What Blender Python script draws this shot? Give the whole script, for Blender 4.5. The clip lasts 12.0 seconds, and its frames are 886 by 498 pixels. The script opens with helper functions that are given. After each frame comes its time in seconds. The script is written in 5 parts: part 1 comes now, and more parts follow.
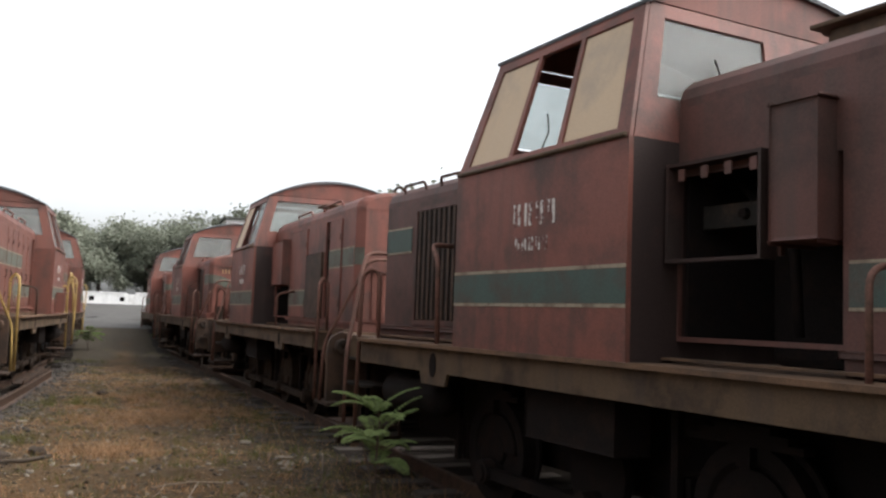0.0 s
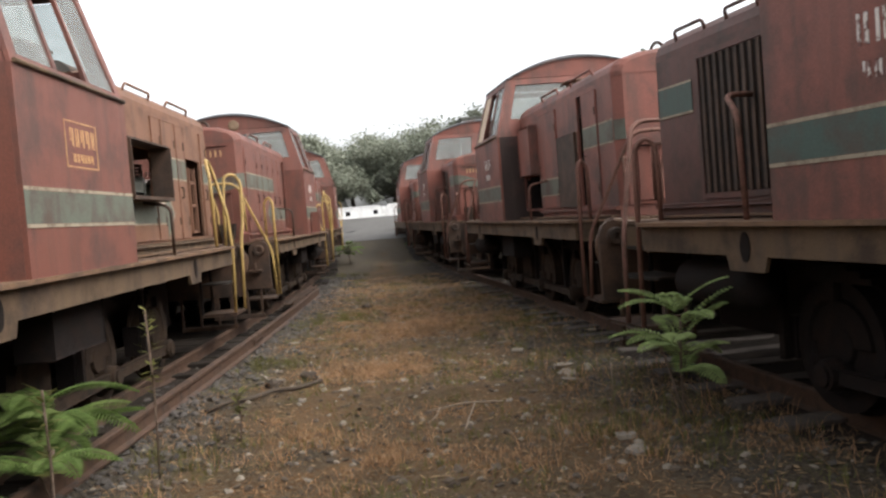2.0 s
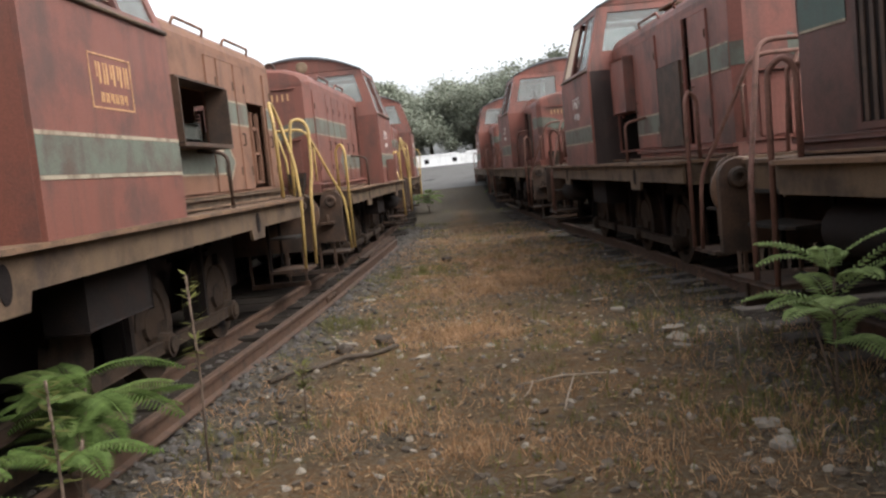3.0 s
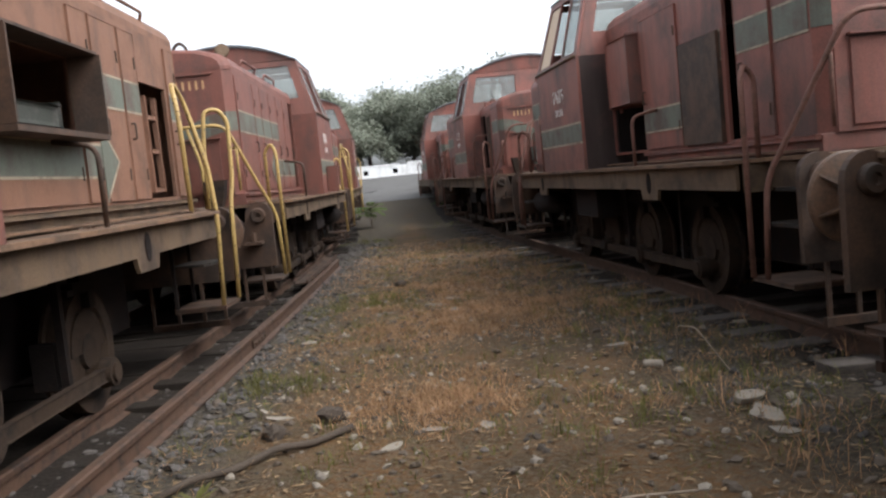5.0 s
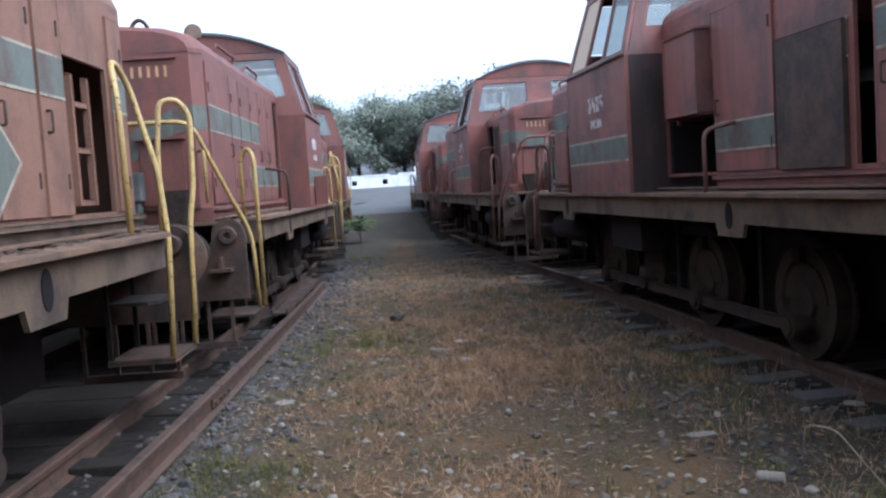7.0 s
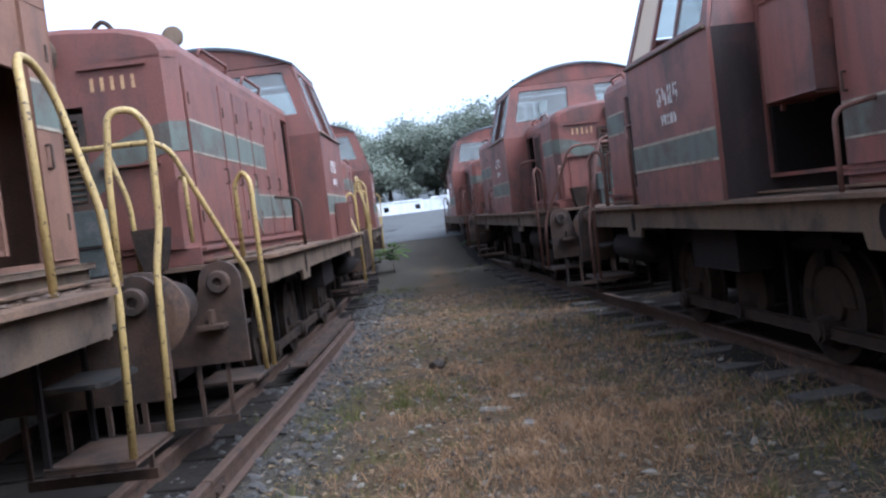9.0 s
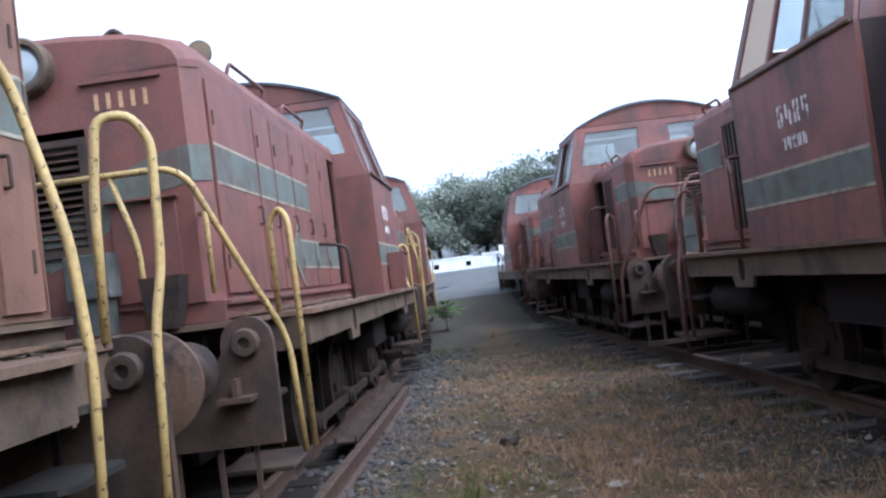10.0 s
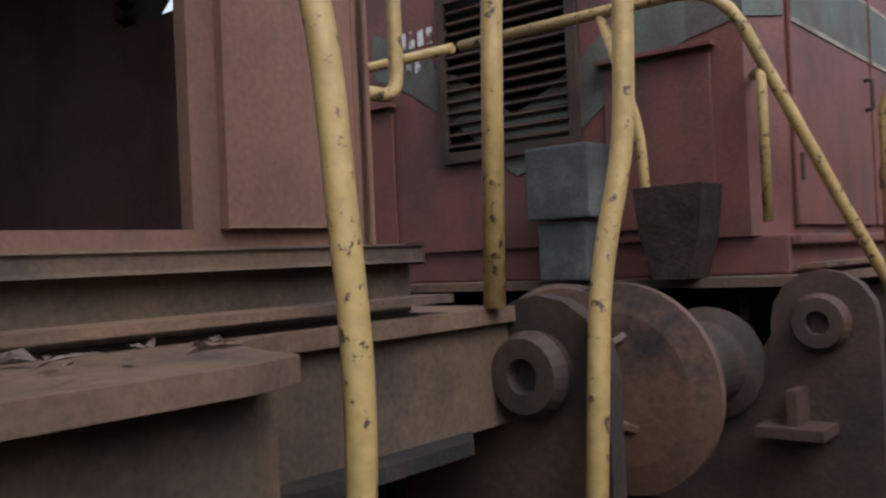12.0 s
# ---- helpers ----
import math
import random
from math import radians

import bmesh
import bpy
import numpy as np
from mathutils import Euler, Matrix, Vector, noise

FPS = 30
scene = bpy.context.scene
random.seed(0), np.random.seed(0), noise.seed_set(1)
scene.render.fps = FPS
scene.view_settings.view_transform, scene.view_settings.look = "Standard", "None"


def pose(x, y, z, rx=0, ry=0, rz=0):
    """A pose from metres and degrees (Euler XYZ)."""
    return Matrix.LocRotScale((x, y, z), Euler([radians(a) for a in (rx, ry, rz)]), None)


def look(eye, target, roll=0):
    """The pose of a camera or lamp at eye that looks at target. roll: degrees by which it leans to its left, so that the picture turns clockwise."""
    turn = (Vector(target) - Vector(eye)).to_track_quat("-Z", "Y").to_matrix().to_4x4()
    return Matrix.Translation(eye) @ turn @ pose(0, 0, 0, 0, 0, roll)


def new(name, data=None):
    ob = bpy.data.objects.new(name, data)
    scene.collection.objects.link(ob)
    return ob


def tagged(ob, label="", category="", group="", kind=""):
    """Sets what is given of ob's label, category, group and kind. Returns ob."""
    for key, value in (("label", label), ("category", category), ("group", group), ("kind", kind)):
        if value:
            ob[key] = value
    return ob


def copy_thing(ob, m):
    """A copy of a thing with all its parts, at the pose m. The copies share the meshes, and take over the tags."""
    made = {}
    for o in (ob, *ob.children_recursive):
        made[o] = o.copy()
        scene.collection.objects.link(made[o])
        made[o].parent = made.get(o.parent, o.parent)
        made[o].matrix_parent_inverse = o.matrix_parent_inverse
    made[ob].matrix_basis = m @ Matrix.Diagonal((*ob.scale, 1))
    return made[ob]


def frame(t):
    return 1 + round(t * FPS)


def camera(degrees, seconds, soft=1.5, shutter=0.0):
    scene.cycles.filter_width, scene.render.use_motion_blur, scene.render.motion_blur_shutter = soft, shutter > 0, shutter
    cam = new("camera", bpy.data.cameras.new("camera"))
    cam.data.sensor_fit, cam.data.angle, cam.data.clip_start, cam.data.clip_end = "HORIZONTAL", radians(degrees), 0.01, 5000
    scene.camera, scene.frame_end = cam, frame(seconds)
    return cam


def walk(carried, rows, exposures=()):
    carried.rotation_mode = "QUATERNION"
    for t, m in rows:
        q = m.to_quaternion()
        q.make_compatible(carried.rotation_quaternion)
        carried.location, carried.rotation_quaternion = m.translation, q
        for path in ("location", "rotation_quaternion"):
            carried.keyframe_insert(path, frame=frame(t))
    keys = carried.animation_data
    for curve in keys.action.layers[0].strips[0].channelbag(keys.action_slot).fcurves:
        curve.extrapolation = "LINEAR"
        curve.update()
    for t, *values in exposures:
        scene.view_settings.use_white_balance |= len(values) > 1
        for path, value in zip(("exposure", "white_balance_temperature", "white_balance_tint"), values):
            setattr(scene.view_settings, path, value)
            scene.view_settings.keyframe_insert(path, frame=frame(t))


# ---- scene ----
cam = camera(53.1, 12.0, soft=2.4, shutter=0.1)
EXPOSURES = [(0, 1.25, 6400, 10), (0.5, 0.8, 6450, 10), (1.0, 1.05, 6450, 10), (1.5, 1.4, 6500, 10), (2.5, 1.45, 6400, 10), (5.0, 1.45, 6100, 10), (6.0, 1.45, 6100, 10), (6.5, 1.5, 5200, 10), (7.0, 1.55, 4950, 10), (9.5, 1.6, 4900, 10), (10.0, 1.65, 4900, 10), (10.5, 1.5, 4850, 10), (11.0, 1.0, 5080, 19), (11.5, 0.72, 5350, 20), (12.0, 0.66, 5480, 13)]
PATH = [
    (0, (2.983, 2.395, 1.668), (3.552, 4.306, 1.823), 2.1),
    (0.5, (3.07, 2.423, 1.671), (3.798, 4.282, 1.785), -0.8),
    (1, (3.079, 2.6, 1.659), (3.752, 4.482, 1.717), -1.3),
    (1.5, (2.987, 3.012, 1.657), (3.361, 4.976, 1.619), -2.4),
    (2, (2.997, 3.76, 1.652), (3.028, 5.758, 1.572), -4.6),
    (2.5, (2.945, 4.329, 1.684), (2.792, 6.321, 1.584), -5.6),
    (3, (2.933, 4.825, 1.62), (2.774, 6.811, 1.439), -5.8),
    (3.2, (2.946, 5.063, 1.582), (2.82, 7.051, 1.409), -5.7),
    (4.8, (2.558, 7.083, 1.566), (2.552, 9.078, 1.423), -5.8),
    (5, (2.512, 7.304, 1.561), (2.498, 9.297, 1.395), -5.8),
    (5.5, (2.438, 7.854, 1.596), (2.416, 9.842, 1.376), -5.5),
    (6, (2.367, 8.382, 1.613), (2.357, 10.371, 1.405), -4.8),
    (6.5, (2.287, 8.87, 1.611), (2.299, 10.863, 1.444), -4.1),
    (7, (2.254, 9.234, 1.639), (2.277, 11.229, 1.497), -3.7),
    (7.2, (2.24, 9.45, 1.66), (2.256, 11.444, 1.505), -3.9),
    (8.8, (2.183, 10.751, 1.65), (2.147, 12.749, 1.563), -5.8),
    (9, (2.201, 10.967, 1.621), (2.148, 12.965, 1.538), -6.9),
    (9.5, (2.195, 11.61, 1.591), (2.031, 13.603, 1.537), -9.0),
    (10, (1.949, 12.304, 1.547), (1.806, 14.298, 1.609), -7.3),
    (10.5, (1.809, 12.812, 1.508), (1.727, 14.81, 1.512), -6.0),
    (11, (1.593, 13.436, 1.486), (0.913, 15.316, 1.459), -5.7),
    (11.5, (1.4, 14.016, 1.525), (0.454, 15.778, 1.485), -3.5),
    (12, (1.26, 14.562, 1.546), (-0.037, 16.085, 1.571), -2.6),
]
walk(cam, [(t, look(eye, target, roll)) for t, eye, target, roll in PATH], EXPOSURES)
SKY, SUN = 0.158, 0.4

# ---- world, sun, exposure ----
world = bpy.data.worlds.new("overcast_sky")
world.use_nodes = True
scene.world = world
wn, wl = world.node_tree.nodes, world.node_tree.links
sky = wn.new("ShaderNodeTexSky")
sky.sky_type = "NISHITA"
sky.sun_disc = False
sky.sun_elevation, sky.sun_rotation = radians(50), radians(112)
sky.dust_density, sky.air_density = 4.0, 1.0
desat = wn.new("ShaderNodeHueSaturation")
desat.inputs["Saturation"].default_value = 0.16
cloud_map = wn.new("ShaderNodeTexCoord")
cloud = wn.new("ShaderNodeTexNoise")
cloud.inputs["Scale"].default_value, cloud.inputs["Detail"].default_value = 2.2, 5
cloud_ramp = wn.new("ShaderNodeMapRange")
cloud_ramp.inputs[1].default_value, cloud_ramp.inputs[2].default_value = 0.3, 0.7
cloud_ramp.inputs[3].default_value, cloud_ramp.inputs[4].default_value = 0.85, 1.15
cloud_mix = wn.new("ShaderNodeMix")
cloud_mix.data_type, cloud_mix.blend_type = "RGBA", "MULTIPLY"
cloud_mix.inputs[0].default_value = 1.0
wl.new(sky.outputs[0], desat.inputs["Color"])
wl.new(cloud_map.outputs["Generated"], cloud.inputs["Vector"])
wl.new(cloud.outputs["Fac"], cloud_ramp.inputs[0])
wl.new(desat.outputs[0], cloud_mix.inputs[6])
wl.new(cloud_ramp.outputs[0], cloud_mix.inputs[7])
wl.new(cloud_mix.outputs[2], wn["Background"].inputs["Color"])
wn["Background"].inputs["Strength"].default_value = SKY

sun = new("sun", bpy.data.lights.new("sun", "SUN"))
sun.data.energy, sun.data.angle, sun.data.color = SUN, radians(30), (1.0, 0.95, 0.88)
sun.matrix_world = look((30, -12, 38), (0, 0, 0))


# ---- materials ----
def material(name, base, rough=0.7, metal=0.0, spots=None, spot_amount=0.45, spot_scale=3.0, grain=0.25, grain_scale=85.0, bump=0.2, streak=0.0, spec=0.4, edge=0.18):
    """A painted, rusted or earthy surface: base colour, patches of a second colour, fine grain and relief."""
    m = bpy.data.materials.new(name)
    m.use_nodes = True
    n, l = m.node_tree.nodes, m.node_tree.links
    b = n["Principled BSDF"]
    b.inputs["Roughness"].default_value, b.inputs["Metallic"].default_value = rough, metal
    b.inputs["Specular IOR Level"].default_value = spec
    co = n.new("ShaderNodeTexCoord")
    info = n.new("ShaderNodeObjectInfo")
    shift = n.new("ShaderNodeVectorMath")
    shift.operation = "MULTIPLY_ADD"
    l.new(info.outputs["Random"], shift.inputs[0])
    shift.inputs[1].default_value = (17.3, 11.1, 7.7)
    l.new(co.outputs["Object"], shift.inputs[2])
    big = n.new("ShaderNodeTexNoise")
    big.inputs["Scale"].default_value, big.inputs["Detail"].default_value, big.inputs["Roughness"].default_value = spot_scale, 8, 0.65
    l.new(shift.outputs[0], big.inputs["Vector"])
    ramp = n.new("ShaderNodeMapRange")
    ramp.inputs[1].default_value, ramp.inputs[2].default_value = 0.81 - edge / 2 - 0.5 * spot_amount, 0.81 + edge / 2 - 0.5 * spot_amount
    l.new(big.outputs["Fac"], ramp.inputs[0])
    fine = n.new("ShaderNodeTexNoise")
    fine.inputs["Scale"].default_value, fine.inputs["Detail"].default_value = grain_scale, 6
    l.new(shift.outputs[0], fine.inputs["Vector"])
    mix = n.new("ShaderNodeMix")
    mix.data_type = "RGBA"
    mix.inputs[6].default_value = (*base, 1)
    mix.inputs[7].default_value = (*(spots or [c * 0.6 for c in base]), 1)
    l.new(ramp.outputs[0], mix.inputs[0])
    last = mix.outputs[2]
    if streak:
        squash = n.new("ShaderNodeMapping")
        squash.inputs["Scale"].default_value = (4.5, 4.5, 0.45)
        l.new(shift.outputs[0], squash.inputs["Vector"])
        run = n.new("ShaderNodeTexNoise")
        run.inputs["Scale"].default_value, run.inputs["Detail"].default_value = 1.6, 5
        l.new(squash.outputs[0], run.inputs["Vector"])
        rr = n.new("ShaderNodeMapRange")
        rr.inputs[1].default_value, rr.inputs[2].default_value, rr.inputs[3].default_value, rr.inputs[4].default_value = 0.48, 0.8, 0.0, streak
        l.new(run.outputs["Fac"], rr.inputs[0])
        smix = n.new("ShaderNodeMix")
        smix.data_type = "RGBA"
        smix.inputs[7].default_value = (0.055, 0.038, 0.03, 1)
        l.new(last, smix.inputs[6])
        l.new(rr.outputs[0], smix.inputs[0])
        last = smix.outputs[2]
    gr = n.new("ShaderNodeMapRange")
    gr.inputs[1].default_value, gr.inputs[2].default_value = 0.25, 0.75
    gr.inputs[3].default_value, gr.inputs[4].default_value = 1 - grain, 1 + grain
    l.new(fine.outputs["Fac"], gr.inputs[0])
    mul = n.new("ShaderNodeMix")
    mul.data_type, mul.blend_type = "RGBA", "MULTIPLY"
    mul.inputs[0].default_value = 1.0
    l.new(last, mul.inputs[6])
    l.new(gr.outputs[0], mul.inputs[7])
    l.new(mul.outputs[2], b.inputs["Base Color"])
    rv = n.new("ShaderNodeMapRange")
    rv.inputs[3].default_value, rv.inputs[4].default_value = max(0.05, rough - 0.12), min(1.0, rough + 0.15)
    l.new(big.outputs["Fac"], rv.inputs[0])
    l.new(rv.outputs[0], b.inputs["Roughness"])
    if bump:
        add = n.new("ShaderNodeMath")
        l.new(fine.outputs["Fac"], add.inputs[0])
        l.new(big.outputs["Fac"], add.inputs[1])
        bp = n.new("ShaderNodeBump")
        bp.inputs["Strength"].default_value, bp.inputs["Distance"].default_value = bump, 0.012
        l.new(add.outputs[0], bp.inputs["Height"])
        l.new(bp.outputs[0], b.inputs["Normal"])
    return m


M = {}
M["red"] = material("faded_red_paint", (0.152, 0.055, 0.038), 0.6, spots=(0.085, 0.043, 0.034), spot_scale=2.0, streak=0.6, grain=0.16, bump=0.12)
M["red_dull"] = material("grimy_red_paint", (0.185, 0.063, 0.044), 0.6, spots=(0.085, 0.043, 0.034), spot_amount=0.5, spot_scale=1.5, streak=0.8, grain=0.2, bump=0.14)
M["red_dark"] = material("dark_red_paint", (0.1, 0.041, 0.031), 0.6, spots=(0.05, 0.027, 0.021), spot_amount=0.52, spot_scale=1.5, streak=0.8, grain=0.2, bump=0.14)
M["orange"] = material("sun_bleached_orange_paint", (0.17, 0.082, 0.048), 0.7, spots=(0.11, 0.056, 0.034), spot_scale=2.2, streak=0.5, grain=0.16, bump=0.12)
M["green"] = material("faded_grey_green_paint", (0.105, 0.112, 0.085), 0.65, spots=(0.085, 0.058, 0.043), spot_amount=0.5, spot_scale=2.5, streak=0.55, grain=0.2, bump=0.1)
M["green_dark"] = material("dark_green_paint", (0.05, 0.08, 0.066), 0.6, spots=(0.07, 0.055, 0.043), spot_amount=0.52, spot_scale=2, streak=0.4, grain=0.2, bump=0.1)
M["black_red"] = material("near_black_red_paint", (0.03, 0.017, 0.014), 0.75, spots=(0.075, 0.034, 0.027), spot_amount=0.36, spot_scale=1.6, grain=0.25, streak=0.5, bump=0.12)
M["cream"] = material("dirty_cream_line_paint", (0.29, 0.24, 0.17), 0.7, spots=(0.16, 0.115, 0.08), spot_amount=0.5, spot_scale=6, edge=0.16, bump=0.05)
M["white"] = material("worn_white_lettering", (0.6, 0.55, 0.5), 0.7, spots=(0.14, 0.06, 0.05), spot_amount=0.56, spot_scale=11, edge=0.06, bump=0.05)
M["gold"] = material("faded_gold_lettering", (0.45, 0.26, 0.12), 0.6, spots=(0.25, 0.11, 0.07), spot_amount=0.45, spot_scale=14, bump=0.05)
M["frame"] = material("grimy_frame_steel", (0.105, 0.066, 0.036), 0.75, spots=(0.043, 0.026, 0.015), spot_amount=0.54, spot_scale=2.2, streak=0.7, grain=0.25, bump=0.1)
M["deck"] = material("rusty_deck_plate", (0.145, 0.081, 0.044), 0.8, spots=(0.06, 0.039, 0.026), spot_scale=2.6, spot_amount=0.54, edge=0.22, grain=0.25, bump=0.15)
M["rust"] = material("brown_rusted_steel", (0.062, 0.032, 0.0175), 0.7, spots=(0.024, 0.015, 0.0095), spot_amount=0.58, spot_scale=3.2, grain=0.22, grain_scale=60, streak=0.6, bump=0.14)
M["plate_rust"] = material("worn_orange_brown_steel", (0.105, 0.056, 0.031), 0.6, spots=(0.034, 0.024, 0.018), spot_amount=0.52, spot_scale=5, grain=0.25, grain_scale=50, streak=0.4, bump=0.15)
# Gear grime, blackened further to paint shade under decks and inside openings.
M["grime_and_shade"] = material("near_black_gear_and_shade", (0.013, 0.01, 0.009), 0.8, spots=(0.022, 0.014, 0.011), spot_scale=5, grain=0.3, bump=0.3, spec=0.1)
M["wheel"] = material("dark_brown_wheel_steel", (0.036, 0.023, 0.015), 0.8, spots=(0.017, 0.013, 0.011), spot_amount=0.5, spot_scale=5, grain=0.3, bump=0.3, spec=0.15)
M["yellow"] = material("chipped_yellow_paint", (0.4, 0.265, 0.09), 0.5, spots=(0.07, 0.04, 0.024), spot_amount=0.42, spot_scale=34, grain=0.2, grain_scale=40, bump=0.25, edge=0.05, streak=0.35)
M["railred"] = material("rusty_red_tube", (0.15, 0.07, 0.05), 0.75, spots=(0.08, 0.045, 0.03), spot_scale=10, bump=0.2)
M["grey"] = material("weathered_grey_paint", (0.05, 0.052, 0.042), 0.75, spots=(0.1, 0.09, 0.08), spot_scale=5, bump=0.1)
M["tan"] = material("dirty_tan_window_sheet", (0.5, 0.37, 0.24), 0.6, spots=(0.38, 0.3, 0.22), spot_scale=1.5, grain=0.08, bump=0.04)
M["roof"] = material("weathered_grey_cab_roof", (0.055, 0.056, 0.058), 0.75, spots=(0.08, 0.055, 0.048), spot_scale=3, grain=0.2, bump=0.15)
M["inside"] = material("dark_cab_interior", (0.09, 0.085, 0.075), 0.8, spots=(0.05, 0.04, 0.035), bump=0.1)
M["rail"] = material("rusty_rail_steel", (0.068, 0.036, 0.021), 0.7, spots=(0.03, 0.02, 0.015), spot_scale=8, grain=0.25, bump=0.2)
M["sleeper"] = material("weathered_grey_sleeper", (0.075, 0.062, 0.052), 0.9, spots=(0.045, 0.036, 0.03), spot_scale=5, grain=0.3, bump=0.4)
M["stone"] = material("ballast_stone", (0.07, 0.06, 0.052), 0.9, spots=(0.04, 0.034, 0.03), spot_scale=2, grain=0.3, bump=0.3)
M["brown_stone"] = material("brown_path_stone", (0.088, 0.066, 0.047), 0.9, spots=(0.05, 0.038, 0.028), spot_scale=2, grain=0.3, bump=0.3)
M["pale_stone"] = material("pale_broken_concrete", (0.21, 0.178, 0.138), 0.9, spots=(0.12, 0.1, 0.085), spot_scale=5, bump=0.3)
M["bark"] = material("dry_wood", (0.13, 0.09, 0.065), 0.9, spots=(0.07, 0.05, 0.035), spot_scale=6, bump=0.5)
M["dark_bark"] = material("dark_dead_wood", (0.06, 0.043, 0.03), 0.9, spots=(0.03, 0.022, 0.016), spot_scale=6, bump=0.5)
M["pale_twig"] = material("bleached_twig", (0.26, 0.2, 0.145), 0.8, bump=0.3)
M["wall"] = material("whitewashed_wall", (0.8, 0.79, 0.77), 0.85, spots=(0.45, 0.43, 0.4), spot_amount=0.36, spot_scale=0.8, streak=0.25, bump=0.15)
M["tread"] = material("bare_worn_steel_tread", (0.024, 0.021, 0.018), 0.7, spots=(0.06, 0.04, 0.028), spot_scale=7, bump=0.15, spec=0.15)
# Sleepers and ballast blackened to paint the shade beneath the locomotives.
M["shaded_sleeper"] = material("shade_dark_sleeper", (0.024, 0.019, 0.015), 0.9, spots=(0.02, 0.017, 0.014), spot_scale=5, grain=0.3, bump=0.4, spec=0.1)
M["shaded_bed"] = material("shade_dark_ballast", (0.02, 0.016, 0.013), 0.85, spots=(0.034, 0.026, 0.02), spot_scale=3, grain=0.4, grain_scale=30, bump=0.8, spec=0.08)
M["asphalt"] = material("grey_gravel_bank", (0.082, 0.077, 0.071), 0.9, spots=(0.055, 0.05, 0.045), spot_scale=0.7, bump=0.4)


def leaf_material(name, base, other):
    m = material(name, base, 0.6, spots=other, spot_scale=1.2, grain=0.2, bump=0.0, spec=0.06)
    n, l = m.node_tree.nodes, m.node_tree.links
    b = n["Principled BSDF"]
    src = b.inputs["Base Color"].links[0].from_socket
    geo = n.new("ShaderNodeNewGeometry")
    rng = n.new("ShaderNodeMapRange")
    rng.inputs[3].default_value, rng.inputs[4].default_value = 0.75, 1.25
    l.new(geo.outputs["Random Per Island"], rng.inputs[0])
    mul = n.new("ShaderNodeMix")
    mul.data_type, mul.blend_type = "RGBA", "MULTIPLY"
    mul.inputs[0].default_value = 1.0
    l.new(src, mul.inputs[6])
    l.new(rng.outputs[0], mul.inputs[7])
    l.new(mul.outputs[2], b.inputs["Base Color"])
    tr = n.new("ShaderNodeBsdfTranslucent")
    l.new(mul.outputs[2], tr.inputs["Color"])
    ms = n.new("ShaderNodeMixShader")
    ms.inputs[0].default_value = 0.3
    out = n["Material Output"]
    l.new(b.outputs[0], ms.inputs[1])
    l.new(tr.outputs[0], ms.inputs[2])
    l.new(ms.outputs[0], out.inputs["Surface"])
    return m


# Tree leaf colours are paled to carry the haze over the trees.
M["leaf"] = leaf_material("tree_foliage", (0.205, 0.22, 0.168), (0.23, 0.235, 0.185))
M["fern"] = leaf_material("fern_green", (0.085, 0.125, 0.035), (0.12, 0.15, 0.05))
M["pale_fern"] = leaf_material("pale_fern_green", (0.23, 0.29, 0.115), (0.17, 0.235, 0.085))
M["weed"] = leaf_material("weed_green", (0.115, 0.115, 0.035), (0.13, 0.11, 0.045))
M["straw"] = leaf_material("dry_straw", (0.33, 0.195, 0.105), (0.23, 0.145, 0.08))

M["chaff"] = leaf_material("dry_chaff", (0.24, 0.165, 0.095), (0.14, 0.095, 0.055))

glass = bpy.data.materials.new("dirty_window_glass")
glass.use_nodes = True
gn, gl = glass.node_tree.nodes, glass.node_tree.links
gb = gn["Principled BSDF"]
gb.inputs["Base Color"].default_value = (0.55, 0.55, 0.52, 1)
gb.inputs["Roughness"].default_value = 0.15
clear = gn.new("ShaderNodeBsdfTransparent")
clear.inputs["Color"].default_value = (0.72, 0.75, 0.74, 1)
gm = gn.new("ShaderNodeMixShader")
gt = gn.new("ShaderNodeTexNoise")
gt.inputs["Scale"].default_value = 4
gr_ = gn.new("ShaderNodeMapRange")
gr_.inputs[3].default_value, gr_.inputs[4].default_value = 0.1, 0.28
gl.new(gt.outputs["Fac"], gr_.inputs[0])
gl.new(gr_.outputs[0], gm.inputs[0])
gl.new(clear.outputs[0], gm.inputs[1])
gl.new(gb.outputs[0], gm.inputs[2])
gl.new(gm.outputs[0], gn["Material Output"].inputs["Surface"])
M["glass"] = glass

lens = bpy.data.materials.new("headlight_glass")
lens.use_nodes = True
lb = lens.node_tree.nodes["Principled BSDF"]
lb.inputs["Base Color"].default_value, lb.inputs["Roughness"].default_value, lb.inputs["Metallic"].default_value = (0.45, 0.45, 0.43, 1), 0.25, 0.6
M["lens"] = lens


